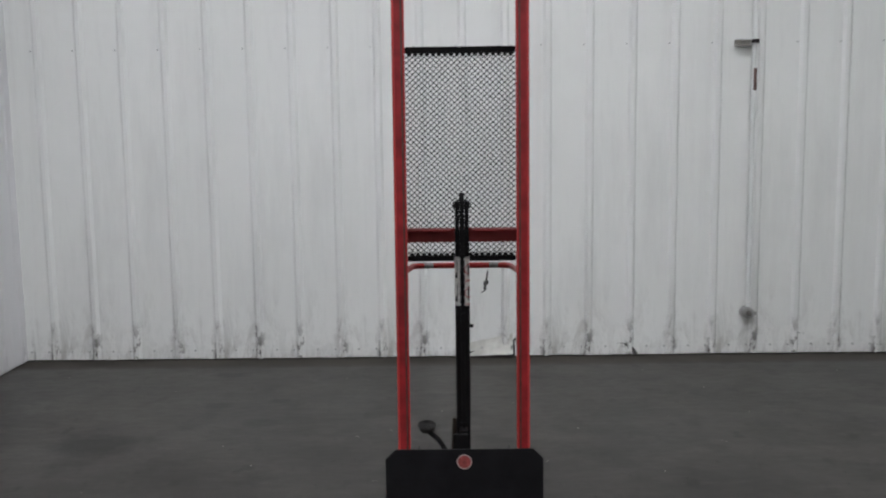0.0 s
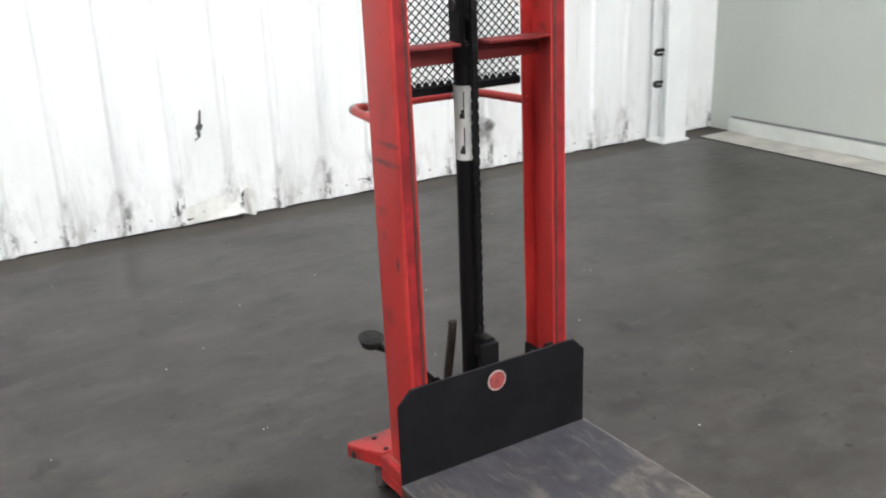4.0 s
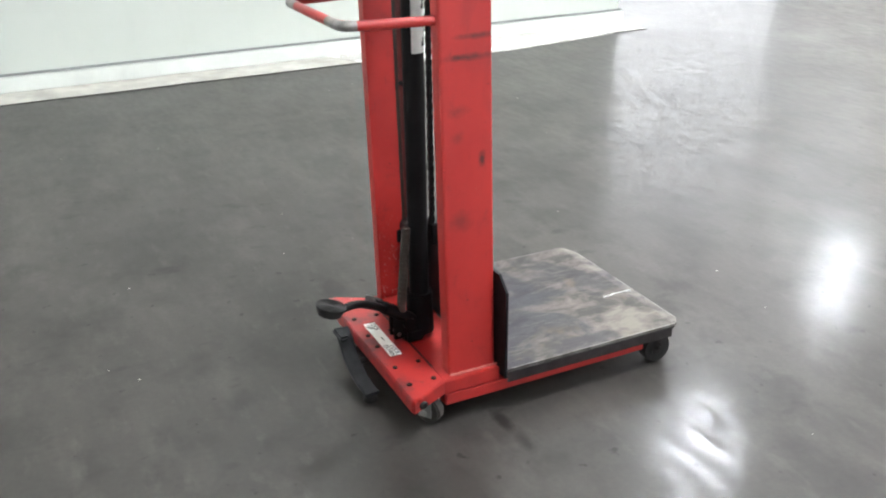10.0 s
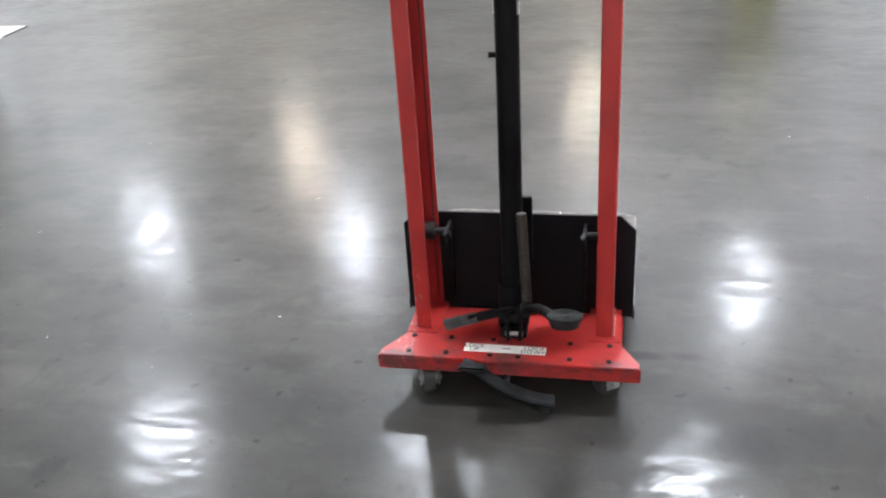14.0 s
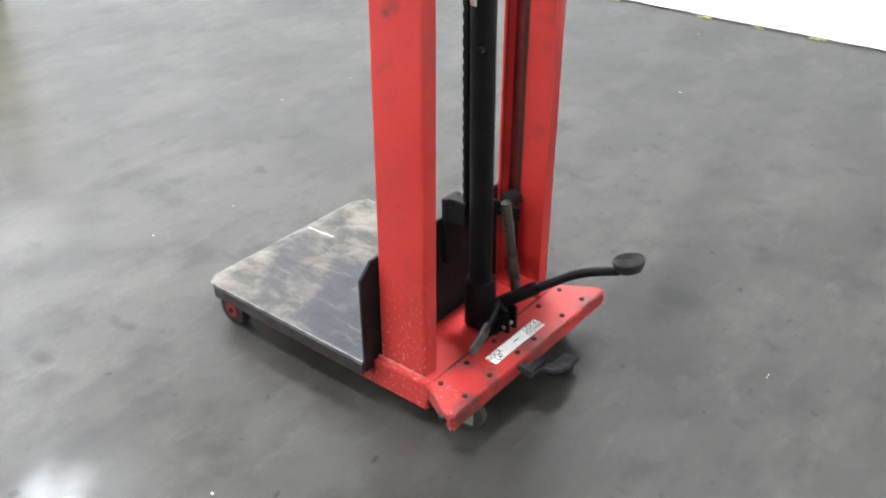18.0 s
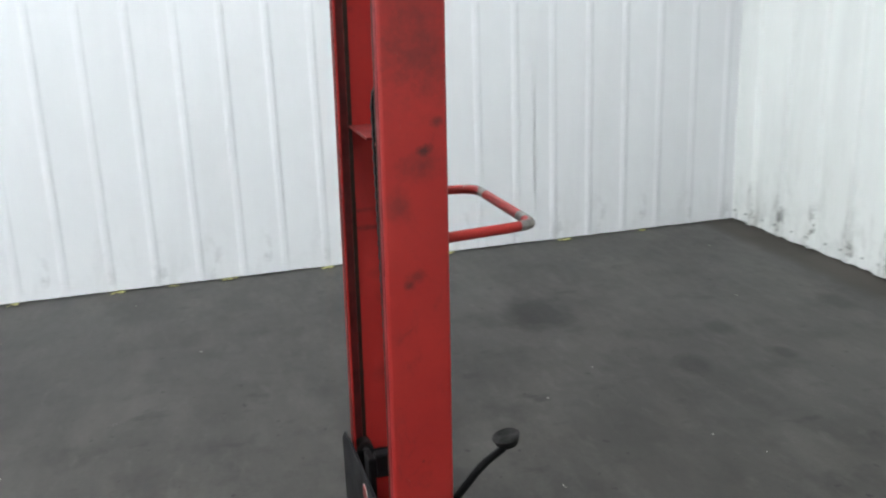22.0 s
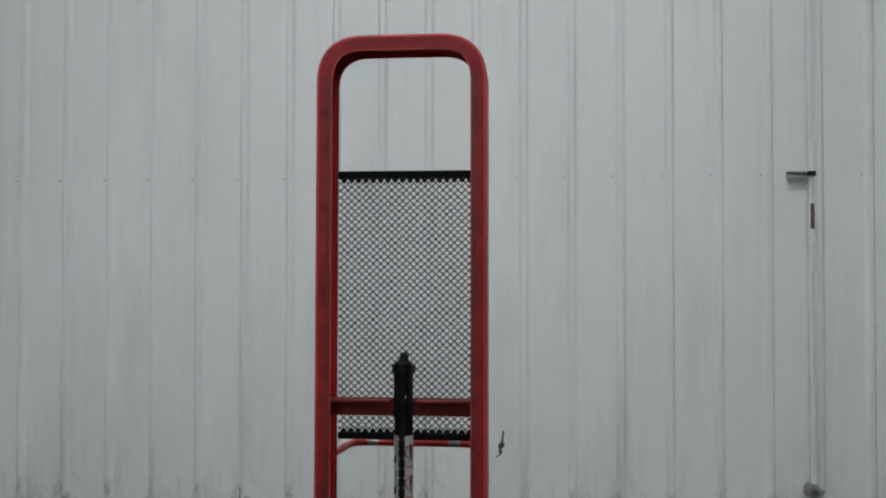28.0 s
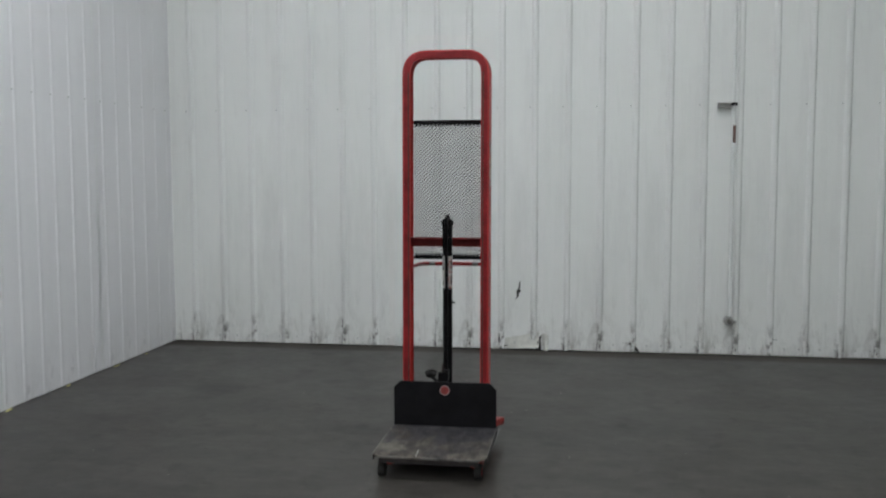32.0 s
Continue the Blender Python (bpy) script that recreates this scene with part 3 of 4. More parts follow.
# the loose tongue beyond the tear
bm = B()
cols = []
for i in range(9):
    q = i / 8
    cols.append([bm.verts.new((0.172 + 0.05 * q + 0.016 * (1 - j / 6) * (1 - q), -0.004 - 0.022 * math.sin(math.pi * q) * (1 - j / 6) ** 0.7, 0.002 + (0.085 + 0.03 * math.sin(2.4 * q + 0.5)) * j / 6)) for j in range(7)])
for c0, c1 in zip(cols, cols[1:]):
    for j in range(6):
        bm.faces.new((c0[j], c1[j], c1[j + 1], c0[j + 1]))
part("tongue", bm, TORNM, flap, "curled tongue of torn sheet", smooth=True)


def gash(name, x, z, pts, w, face=NORTH + 0.0065):
    """A ragged flat tear along a line of points on the back wall."""
    bm = B()
    rnd = random.Random(name + str(x))
    rows = []
    n = 4 * (len(pts) - 1)
    for i in range(n + 1):
        a = min(i // 4, len(pts) - 2)
        f = i / 4 - a
        px, pz = (pts[a][q] + (pts[a + 1][q] - pts[a][q]) * f for q in (0, 1))
        half = w * (0.15 + math.sin(math.pi * i / n)) * rnd.uniform(0.45, 1.25)
        h = z + pz + rnd.uniform(-0.002, 0.002)
        rows.append([bm.verts.new((x + px + sx * half, y, h)) for sx, y in ((-1, face), (1, face), (1, face + 0.007), (-1, face + 0.007))])
    for k in range(n):
        for q in range(4):
            bm.faces.new((rows[k][q], rows[k][(q + 1) % 4], rows[k + 1][(q + 1) % 4], rows[k + 1][q]))
    bm.faces.new(rows[0])
    bm.faces.new(rows[-1][::-1])
    bmesh.ops.recalc_face_normals(bm, faces=bm.faces[:])
    return solid(name, bm, RIPM, "dark rip punched through the white metal wall", "rip")


gash("wall_rip", 0.15, 0.4, [(0.012, 0.06), (0.008, 0.03), (0.004, 0.0), (-0.004, -0.03), (-0.002, -0.045), (-0.02, -0.06)], 0.0095)
gash("wall_rip", 0.285, 0.06, [(0.03, 0.05), (0.008, 0.02), (-0.004, -0.02), (-0.002, -0.045)], 0.009)
gash("wall_rip", 0.03, 0.07, [(0.004, 0.06), (-0.004, 0.0), (0.0, -0.05)], 0.006, NORTH - 0.0015)
gash("wall_rip", 0.885, 0.04, [(-0.055, 0.028), (-0.01, 0.026), (0.012, 0.012), (0.02, -0.03)], 0.01, NORTH - 0.0065)
gash("wall_rip", 0.912, 0.03, [(-0.012, 0.04), (0.0, 0.01), (0.012, -0.012), (0.03, -0.026)], 0.012, NORTH - 0.0065)
gash("wall_rip", -1.05, 0.15, [(0, 0.03), (0.01, 0.0), (0.0, -0.03)], 0.008, NORTH - 0.0015)
gash("wall_rip", 1.78, 0.11, [(-0.02, 0.004), (0.03, -0.004)], 0.005)

# yellow foam squeezed out under the west wall
rnd = random.Random(5)
y = -2.9
while y < 2.1:
    ln = rnd.uniform(0.015, 0.09)
    bm = B()
    n = max(3, int(ln / 0.02))
    for i in range(n):
        c = (WEST + 0.006 + rnd.uniform(0, 0.006), y + ln * i / n, rnd.uniform(0.001, 0.006))
        bmesh.ops.create_icosphere(bm, subdivisions=1, radius=rnd.uniform(0.003, 0.0075), matrix=Matrix.Translation(c) @ Matrix.Diagonal((1, 1.6, 0.8, 1)))
    solid("foam_bead", bm, YELLOW, "yellow sealing foam squeezed out along the wall foot", "foam", group="foam beads", smooth=True)
    y += ln + rnd.choice((0.08, 0.17, 0.34, 0.5))


# ---- lamps ----
def ceiling_lamp(x, y, w, l, m, name="ceiling_light", label="long white ceiling light", z=CEIL):
    e = thing(name, label, "ceiling light", (x, y, z), "ceiling lights")
    bm = B()
    box(bm, (-w / 2 - 0.03, -l / 2 - 0.03, -0.08), (w / 2 + 0.03, l / 2 + 0.03, 0.0), 0.01)
    part("housing", bm, TRIM_M, e)
    bm = B()
    box(bm, (-w / 2, -l / 2, -0.1), (w / 2, l / 2, -0.081), 0.004)
    part("diffuser", bm, m, e)
    return e


COOL = glow("cool_lamp", (0.92, 0.97, 1.0), LAMP)
WARM = glow("warm_lamp", (1.0, 0.85, 0.62), LAMP)
for x, y in LAMPS_COOL:
    ceiling_lamp(x, y, 0.28, 0.47, COOL)
for x, y in LAMPS_WARM:
    ceiling_lamp(x, y, 0.28, 0.28, WARM, label="square warm ceiling light")

# yellow safety post in the open floor behind the start of the walk
bm = B()
rod(bm, (-0.8, -3.35, 0.0), (-0.8, -3.35, 1.05), 0.11, seg=28)
bmesh.ops.bevel(bm, geom=[e for e in bm.edges if len(e.link_faces) == 2 and abs(e.calc_face_angle(0)) > 1], offset=0.03, segments=4, affect="EDGES")
solid("bollard", bm, YPAINT, "yellow painted steel safety post on the concrete floor", "bollard", smooth=True)

# ---- the hand stacker ----
# x to its side, the load platform towards -y, the pedals towards +y
ST = thing("hand_stacker", "red foot-pump lift truck with low worn steel platform on concrete", "lift truck")
MX, MW = 0.1675, 0.035          # mast: middle of each leg, and its width
MF, MB = 0.0210, 0.122         # its front and back at the floor
LEAN = 0.0168                  # it leans back by this much a metre
MY, MD = (MF + MB) / 2, MB - MF
TOP = 1.692
DZ = 0.094                     # deck height
PZ = 0.097                     # platform height



def channel(w, d, lip, t=0.0035, r=0.006, n=4):
    """Section of an open steel channel: web outside, front flange of width w, back flange shorter by lip."""
    pts = [(-w / 2, -d / 2)]
    for i in range(n + 1):
        a = radians(-90 + 90 * i / n)
        pts.append((w / 2 - r + r * math.cos(a), -d / 2 + r + r * math.sin(a)))
    for i in range(n + 1):
        a = radians(90 * i / n)
        pts.append((w / 2 - r + r * math.cos(a), d / 2 - r + r * math.sin(a)))
    x = w / 2 - t
    return pts + [(-w / 2 + lip, d / 2), (-w / 2 + lip, d / 2 - t), (x, d / 2 - t), (x, -d / 2 + t), (-w / 2, -d / 2 + t)]


bm = B()
sweep(bm, rounded([(-MX, MY, 0.06), (-MX, MY, TOP - MW / 2), (MX, MY, TOP - MW / 2), (MX, MY, 0.06)], 0.085, 10), channel(MW, MD, 0.005))


def lean(bm):
    for v in bm.verts:
        v.co.y += LEAN * v.co.z
    return bm


lean(bm)
mast = part("mast", bm, RED, ST, "bent red steel channel frame with dark scuffs", True)
# a darker red strip along the mast's whole front face
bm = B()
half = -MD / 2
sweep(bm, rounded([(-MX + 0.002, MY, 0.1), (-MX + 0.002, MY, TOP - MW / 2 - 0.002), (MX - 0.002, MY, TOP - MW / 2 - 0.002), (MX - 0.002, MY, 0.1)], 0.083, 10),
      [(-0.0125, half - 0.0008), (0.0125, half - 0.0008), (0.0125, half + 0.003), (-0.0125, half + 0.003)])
part("dark_front", lean(bm), FRONTM, mast, "front face in a darker red")
for s in (-1, 1):
    bm = B()
    box(bm, (s * (MX - 0.009) - 0.0025, MF - 0.0018, 0.1), (s * (MX - 0.009) + 0.0025, MF + 0.004, 1.6), 0.0008)
    part("roller_track", lean(bm), WORN, mast, "brown worn roller groove")
    # greasy track; its dark red also holds the front flange's shade
    bm = B()
    x = s * (MX + MW / 2 - 0.0035)
    box(bm, (x - 0.0008, MF + 0.0045, 0.1), (x + 0.0008, MF + 0.022, 1.45), 0.0004)
    part("wear_shade_band", lean(bm), BANDM, mast, "greasy roller track inside the channel, darkened for the flange's shade")
    bm = B()
    box(bm, (x - 0.0011, MF + 0.0225, 0.1), (x + 0.0011, MF + 0.0305, 1.45), 0.0004)
    part("grease_line", lean(bm), GREASE, mast, "line of brown grease along the roller track")

# cross brace: an angle with its flange towards the front
# the whole brace takes a darker red than the mast
IX = MX - MW / 2
bm = B()
BX = MX + MW / 2 - 0.004
box(bm, (-BX, 0.108, 0.862), (BX, 0.113, 0.897), 0.001)
box(bm, (-BX, 0.06, 0.897), (-0.03, 0.113, 0.902), 0.001)
box(bm, (0.03, 0.06, 0.897), (BX, 0.113, 0.902), 0.001)
box(bm, (-0.03, 0.1, 0.897), (0.03, 0.113, 0.902), 0.001)
part("cross_brace", bm, BRACEM, ST, "dark red cross brace")

# guard screen of expanded metal behind the mast
GZ0, GZ1, GY = 0.804, 1.405, 0.141
bm = B()
wx, wz, r = 0.0166, 0.0157, 0.00115
hw = IX + 0.0035
lo, hi = GZ0 + 0.012, GZ1 - 0.012
for sgn in (-1, 1):
    k = sgn * wz / wx
    c = lo - abs(k) * hw - wz
    while c < hi + abs(k) * hw + wz:
        # z = c + k x, clipped to the screen
        xs = sorted(((lo - c) / k, (hi - c) / k))
        a, b = max(-hw, xs[0]), min(hw, xs[1])
        if b - a > 0.004:
            p, q = Vector((a, GY + 0.0005 * sgn, c + k * a)), Vector((b, GY + 0.0005 * sgn, c + k * b))
            side = Vector((-(q - p).z, 0, (q - p).x)).normalized() * r
            dep = Vector((0, 0.0006, 0))
            v = [bm.verts.new(e + o) for e in (p, q) for o in (side - dep, side + dep, -side + dep, -side - dep)]
            for f in ((0, 1, 5, 4), (1, 2, 6, 5), (2, 3, 7, 6), (3, 0, 4, 7)):
                bm.faces.new([v[i] for i in f])
        c += wz
bmesh.ops.recalc_face_normals(bm, faces=bm.faces[:])
screen = tagged(part("guard_screen", bm, BLACK, ST, "black expanded-metal guard screen"), kind="stuff")
for z0, z1, nm in ((GZ1 - 0.018, GZ1, "top_bar"), (GZ0, GZ0 + 0.016, "bottom_bar")):
    bm = B()
    box(bm, (-IX - 0.004, GY - 0.006, z0), (IX + 0.004, GY + 0.003, z1), 0.002)
    up = z1 > 1
    z = z0 if up else z1
    for i in range(18):
        x = -IX + (i + 0.5) * 2 * IX / 18
        v = [bm.verts.new((x + a, GY + d, z + (-b if up else b))) for d in (-0.001, 0.001) for a, b in ((-0.008, 0), (0.008, 0), (0, 0.011))]
        for f in ((0, 1, 2), (5, 4, 3), (0, 3, 4, 1), (1, 4, 5, 2), (2, 5, 3, 0)):
            bm.faces.new([v[j] for j in f])
    bmesh.ops.recalc_face_normals(bm, faces=bm.faces[:])
    part(nm, bm, BLACK, screen)

# push handle
HZ, HY, HX = 0.77, 0.288, 0.146
bm = B()
hp = rounded([(-MX, MB + 0.006, HZ), (-HX, HY, HZ), (HX, HY, HZ), (MX, MB + 0.006, HZ)], 0.04, 8)
sweep(bm, hp, disc(0.0085, 14), (0, 0, 1))
handle = part("push_handle", bm, RED, ST, "bent red tube handle, rubbed bare at the bends", True)
for s in (-1, 1):
    bm = B()
    pts = rounded([(s * (HX + 0.003), HY - 0.05, HZ), (s * HX, HY, HZ), (s * (HX - 0.1), HY, HZ)], 0.04, 8)
    sweep(bm, pts[1:-1] + [pts[-1].lerp(pts[-2], 0.5)], disc(0.0088, 14), (0, 0, 1))
    part("bare_bend", bm, BARE, handle, "grey bare metal where the paint has rubbed off", True)

# hydraulic cylinder, ram head and chain
CY = 0.1
bm = B()
rod(bm, (0, CY, 0.1), (0, CY, 0.87), 0.0205, seg=24)
rod(bm, (0, CY, 0.1), (0, CY, 0.19), 0.029, 0.027, 24)
cyl = part("cylinder", bm, BLACK, ST, "black hydraulic cylinder", True)
bm = B()
rod(bm, (0.018, CY + 0.012, 0.62), (0.03, CY + 0.014, 0.62), 0.005, seg=8)
part("bleed_nipple", bm, BLACK, cyl)
bm = B()
n = 14
ring = []
for i in range(n + 1):
    a = radians(-120 + 215 * i / n)
    ring.append([bm.verts.new((0.0212 * math.sin(a), CY - 0.0212 * math.cos(a), z)) for z in (0.684, 0.823)])
for r0, r1 in zip(ring, ring[1:]):
    bm.faces.new((r0[0], r1[0], r1[1], r0[1]))
bmesh.ops.solidify(bm, geom=bm.faces[:], thickness=-0.0004)
wlabel = part("warning_label", bm, PAPER, cyl, "white warning label with red lines and dark marks", True)


def on_cyl(name, a0, a1, z0, z1, m, r=0.0218):
    bm = B()
    n, ring = 6, []
    for i in range(n + 1):
        a = radians(a0 + (a1 - a0) * i / n)
        ring.append([bm.verts.new((r * math.sin(a), CY - r * math.cos(a), z)) for z in (z0, z1)])
    for r0, r1 in zip(ring, ring[1:]):
        bm.faces.new((r0[0], r1[0], r1[1], r0[1]))
    bmesh.ops.solidify(bm, geom=bm.faces[:], thickness=-0.0003)
    part(name, bm, m, wlabel)


def ring_on_cyl(name, a0, zc, r0, r1, m, r=0.0219):
    """A flat ring wrapped on the cylinder, round angle a0 and height zc."""
    bm = B()
    n, rows = 22, []
    for i in range(n + 1):
        w = 2 * math.pi * i / n
        rows.append([bm.verts.new((r * math.sin(radians(a0) + q * math.cos(w) / r), CY - r * math.cos(radians(a0) + q * math.cos(w) / r), zc + q * math.sin(w))) for q in (r0, r1)])
    for p, q in zip(rows, rows[1:]):
        bm.faces.new((p[0], q[0], q[1], p[1]))
    part(name, bm, m, wlabel)


for z in (0.69, 0.757):
    on_cyl("label_bar", -44, -38, z + 0.006, z + 0.056, INK)
    on_cyl("label_block", -64, -38, z + 0.006, z + 0.015, INK)
    on_cyl("label_block", -56, -38, z + 0.015, z + 0.022, INK)
    on_cyl("label_block", 45, 61, z + 0.024, z + 0.043, INK)
    on_cyl("label_block", 46, 52, z + 0.01, z + 0.024, INK)
    on_cyl("label_block", 55, 60, z + 0.01, z + 0.024, INK)
    on_cyl("label_block", 49, 57, z + 0.045, z + 0.051, INK)
    ring_on_cyl("label_ring", 53, z + 0.031, 0.0125, 0.0148, REDINK)
    on_cyl("label_line", 20, 86, z - 0.004, z - 0.0022, REDINK)
    on_cyl("label_line", 20, 86, z + 0.0, z + 0.0012, REDINK)

bm = B()
for s in (-1, 1):
    box(bm, (s * 0.0135 - 0.0055, CY - 0.022, 0.87), (s * 0.0135 + 0.0055, CY + 0.022, 0.982), 0.004)
box(bm, (-0.02, CY - 0.02, 0.86), (0.02, CY + 0.02, 0.9), 0.004)
head = part("ram_head", bm, BLACK, ST, "black forked ram head")
SZ, SR = 0.966, 0.03
bm = B()
n = 18
for j, rr in ((0, SR),):
    outline = []
    for i in range(2 * n):
        a = math.pi * i / n
        q = rr * (1.0 if i % 2 else 0.88)
        outline.append((q * math.cos(a), q * math.sin(a)))
    lo_v = [bm.verts.new((-0.005, CY + a, SZ + b)) for a, b in outline]
    hi_v = [bm.verts.new((0.005, CY + a, SZ + b)) for a, b in outline]
    bm.faces.new(lo_v)
    bm.faces.new(list(reversed(hi_v)))
    for i in range(2 * n):
        bm.faces.new((lo_v[i], lo_v[(i + 1) % (2 * n)], hi_v[(i + 1) % (2 * n)], hi_v[i]))
bmesh.ops.recalc_face_normals(bm, faces=bm.faces[:])
part("sprocket", bm, DARKM, head)
bm = B()
rod(bm, (-0.025, CY, SZ), (0.025, CY, SZ), 0.0095, seg=12)
part("axle_pin", bm, DARKM, head, smooth=True)
bm = B()
cp = [(CY - SR - 0.002, 0.33 + 0.0105 * i) for i in range(61)]
cp += [(CY - (SR + 0.002) * math.cos(math.pi * i / 9), SZ + (SR + 0.002) * math.sin(math.pi * i / 9)) for i in range(1, 9)]
cp += [(CY + SR + 0.002, SZ - 0.0105 * i) for i in range(0, 7)]
for i, ((a, b), (c, d)) in enumerate(zip(cp, cp[1:])):
    w = 0.006 if i % 2 else 0.0046
    p, q = Vector((0, a, b)), Vector((0, c, d))
    m = Matrix.Translation((p + q) / 2) @ (q - p).to_track_quat("Z", "Y").to_matrix().to_4x4()
    bmesh.ops.create_cube(bm, size=1, matrix=m @ Matrix.Diagonal((2 * w, 0.0085 if i % 2 else 0.007, (q - p).length * 1.02, 1)))
    rod(bm, (-0.0072, a, b), (0.0072, a, b), 0.003, seg=6)
tagged(part("lift_chain", bm, BLACK, ST, "greasy black leaf chain"), kind="")

# carriage: back plate, platform, rollers
PLY = 0.014
bm = B()
w, z0, z1, c = 0.221, 0.075, 0.29, 0.028
vf = [(-w, z0), (w, z0), (w, z1 - c), (w - c, z1), (-w + c, z1), (-w, z1 - c)]
f = [bm.verts.new((x, PLY, z)) for x, z in vf]
k = [bm.verts.new((x, PLY + 0.006, z)) for x, z in vf]
bm.faces.new(f)
bm.faces.new(list(reversed(k)))
for i in range(6):
    bm.faces.new((f[i], f[(i + 1) % 6], k[(i + 1) % 6], k[i]))
bmesh.ops.recalc_face_normals(bm, faces=bm.faces[:])
bmesh.ops.bevel(bm, geom=bm.edges[:], offset=0.001, segments=1, affect="EDGES")
bplate = part("back_plate", bm, PLATE, ST, "black steel back plate with clipped corners")
badge = B()
rod(badge, (0, PLY, 0.254), (0, PLY - 0.001, 0.254), 0.0215, seg=28)
badge = part("badge", badge, RIMM, bplate, "round red badge with a white rim")
bm = B()
rod(bm, (0, PLY - 0.001, 0.254), (0, PLY - 0.0016, 0.254), 0.018, seg=24)
part("badge_centre", bm, BADGER, badge)
bm = B()
box(bm, (-0.03, PLY + 0.007, 0.2), (0.012, PLY + 0.02, 0.33), 0.002)
box(bm, (-0.012, PLY + 0.02, 0.29), (0.012, CY - SR + 0.004, 0.335), 0.002)
part("chain_anchor", bm, BLACK, bplate, "black chain anchor tab")
for s in (-1, 1):
    bm = B()
    box(bm, (s * 0.128 - 0.003, PLY + 0.006, 0.11), (s * 0.128 + 0.003, 0.04, 0.275), 0.002)
    box(bm, (s * 0.128 - 0.003, PLY + 0.02, 0.246), (s * 0.128 + 0.003, 0.092, 0.275), 0.002)
    arm = part("roller_arm", bm, BLACK, bplate)
    for z in (0.262,):
        bm = B()
        rod(bm, (s * 0.152, 0.047, z), (s * 0.178, 0.047, z), 0.017, seg=20)
        rod(bm, (s * 0.128, 0.047, z), (s * 0.153, 0.047, z), 0.007, seg=10)
        part("guide_roller", bm, DARKM, arm, "dark steel guide roller", True)
        if z > 0.2:
            bm = B()
            rod(bm, (s * 0.121, 0.062, z), (s * 0.13, 0.062, z), 0.008, seg=6)
            part("roller_nut", bm, DARKM, arm, "greasy steel nut")

PF, NOSE = -0.418, 0.03
w, c = 0.224, 0.03
bm = B()
half = [(w, PLY), (w, PF + NOSE)], [(w, PF + NOSE), (w - 0.006, PF + NOSE - 0.012), (w - c, PF)]
for run, drop0, drop1 in ((half[0], 0.0, 0.0), (half[1], 0.0, 0.006)):
    ring = [(-x, y) for x, y in run] + [(x, y) for x, y in reversed(run)]
    low = min(y for x, y in ring)
    high = max(y for x, y in ring)
    tops = [bm.verts.new((x, y, PZ - drop0 - (drop1 - drop0) * (high - y) / (high - low))) for x, y in ring]
    bots = [bm.verts.new((v.co.x, v.co.y, v.co.z - 0.006)) for v in tops]
    bm.faces.new(tops)
    bm.faces.new(list(reversed(bots)))
    for i in range(len(ring)):
        j = (i + 1) % len(ring)
        bm.faces.new((tops[i], bots[i], bots[j], tops[j]))
bmesh.ops.remove_doubles(bm, verts=bm.verts[:], dist=0.0001)
inner = [f for f in bm.faces if abs(f.normal.y) > 0.9 and abs(f.calc_center_median().y - PF - NOSE) < 0.002]
bmesh.ops.delete(bm, geom=inner, context="FACES")
bmesh.ops.recalc_face_normals(bm, faces=bm.faces[:])
plat = part("platform", bm, STEEL, ST, "worn steel platform with black paint rubbed to bare metal")
for s in (-1, 1):
    bm = B()
    box(bm, (s * (w - 0.005), PF + NOSE + 0.002, PZ - 0.03), (s * w, PLY, PZ - 0.0062), 0.001)
    part("side_lip", bm, LIPM, plat, "dark rubbed side lip")
bm = B()
box(bm, (-w + c, PF + 0.001, PZ - 0.032), (w - c, PF + 0.006, PZ - 0.0122), 0.001)
part("front_lip", bm, LIPM, plat, "dark rubbed front lip")
bm = B()
box(bm, (-0.052, -0.404, PZ - 0.0062), (-0.048, -0.35, PZ + 0.0003), 0.0005)
box(bm, (-0.054, -0.352, PZ - 0.004), (-0.051, -0.328, PZ + 0.0003), 0.0005)
part("scratch", bm, GALV, plat, "bright scratch in the plate")

# weld and rubbed edge where each mast leg meets the base
for s in (-1, 1):
    bm = B()
    pts = [(s * 0.1868, MF - 0.001 + 0.0085 * i, DZ - 0.0005 + 0.0008 * math.sin(i * 2.3)) for i in range(13)]
    sweep(bm, pts, disc(0.0022, 6), (0, 0, 1))
    part("weld", bm, WELDM, mast, "rubbed weld bead at the mast foot", True)

# base frame
for s in (-1, 1):
    bm = B()
    a, b = s * 0.146, s * 0.203
    box(bm, (min(a, b), -0.33, 0.038), (max(a, b) - (0.002 if s > 0 else 0.0), 0.1405, 0.066), 0.003)
    box(bm, (s * 0.165 - 0.006, -0.385, 0.05), (s * 0.165 + 0.022, -0.33, 0.0685), 0.002)
    x = sorted((s * 0.15, s * 0.205))
    slab(bm, [(s * 0.14, 0.021), (s * 0.2, 0.021), (s * 0.2, 0.1405), (s * 0.14, 0.1405)], 0.05, DZ - 0.0015, 0.002)
    part("base_leg", bm, RED, ST, "red steel base leg with scratches")
bm = B()
box(bm, (-0.15, 0.03, DZ - 0.02), (0.15, 0.133, DZ - 0.008), 0.002)
box(bm, (-0.15, 0.1, 0.03), (0.15, 0.106, DZ - 0.02))
part("base_plate", bm, RED, ST)

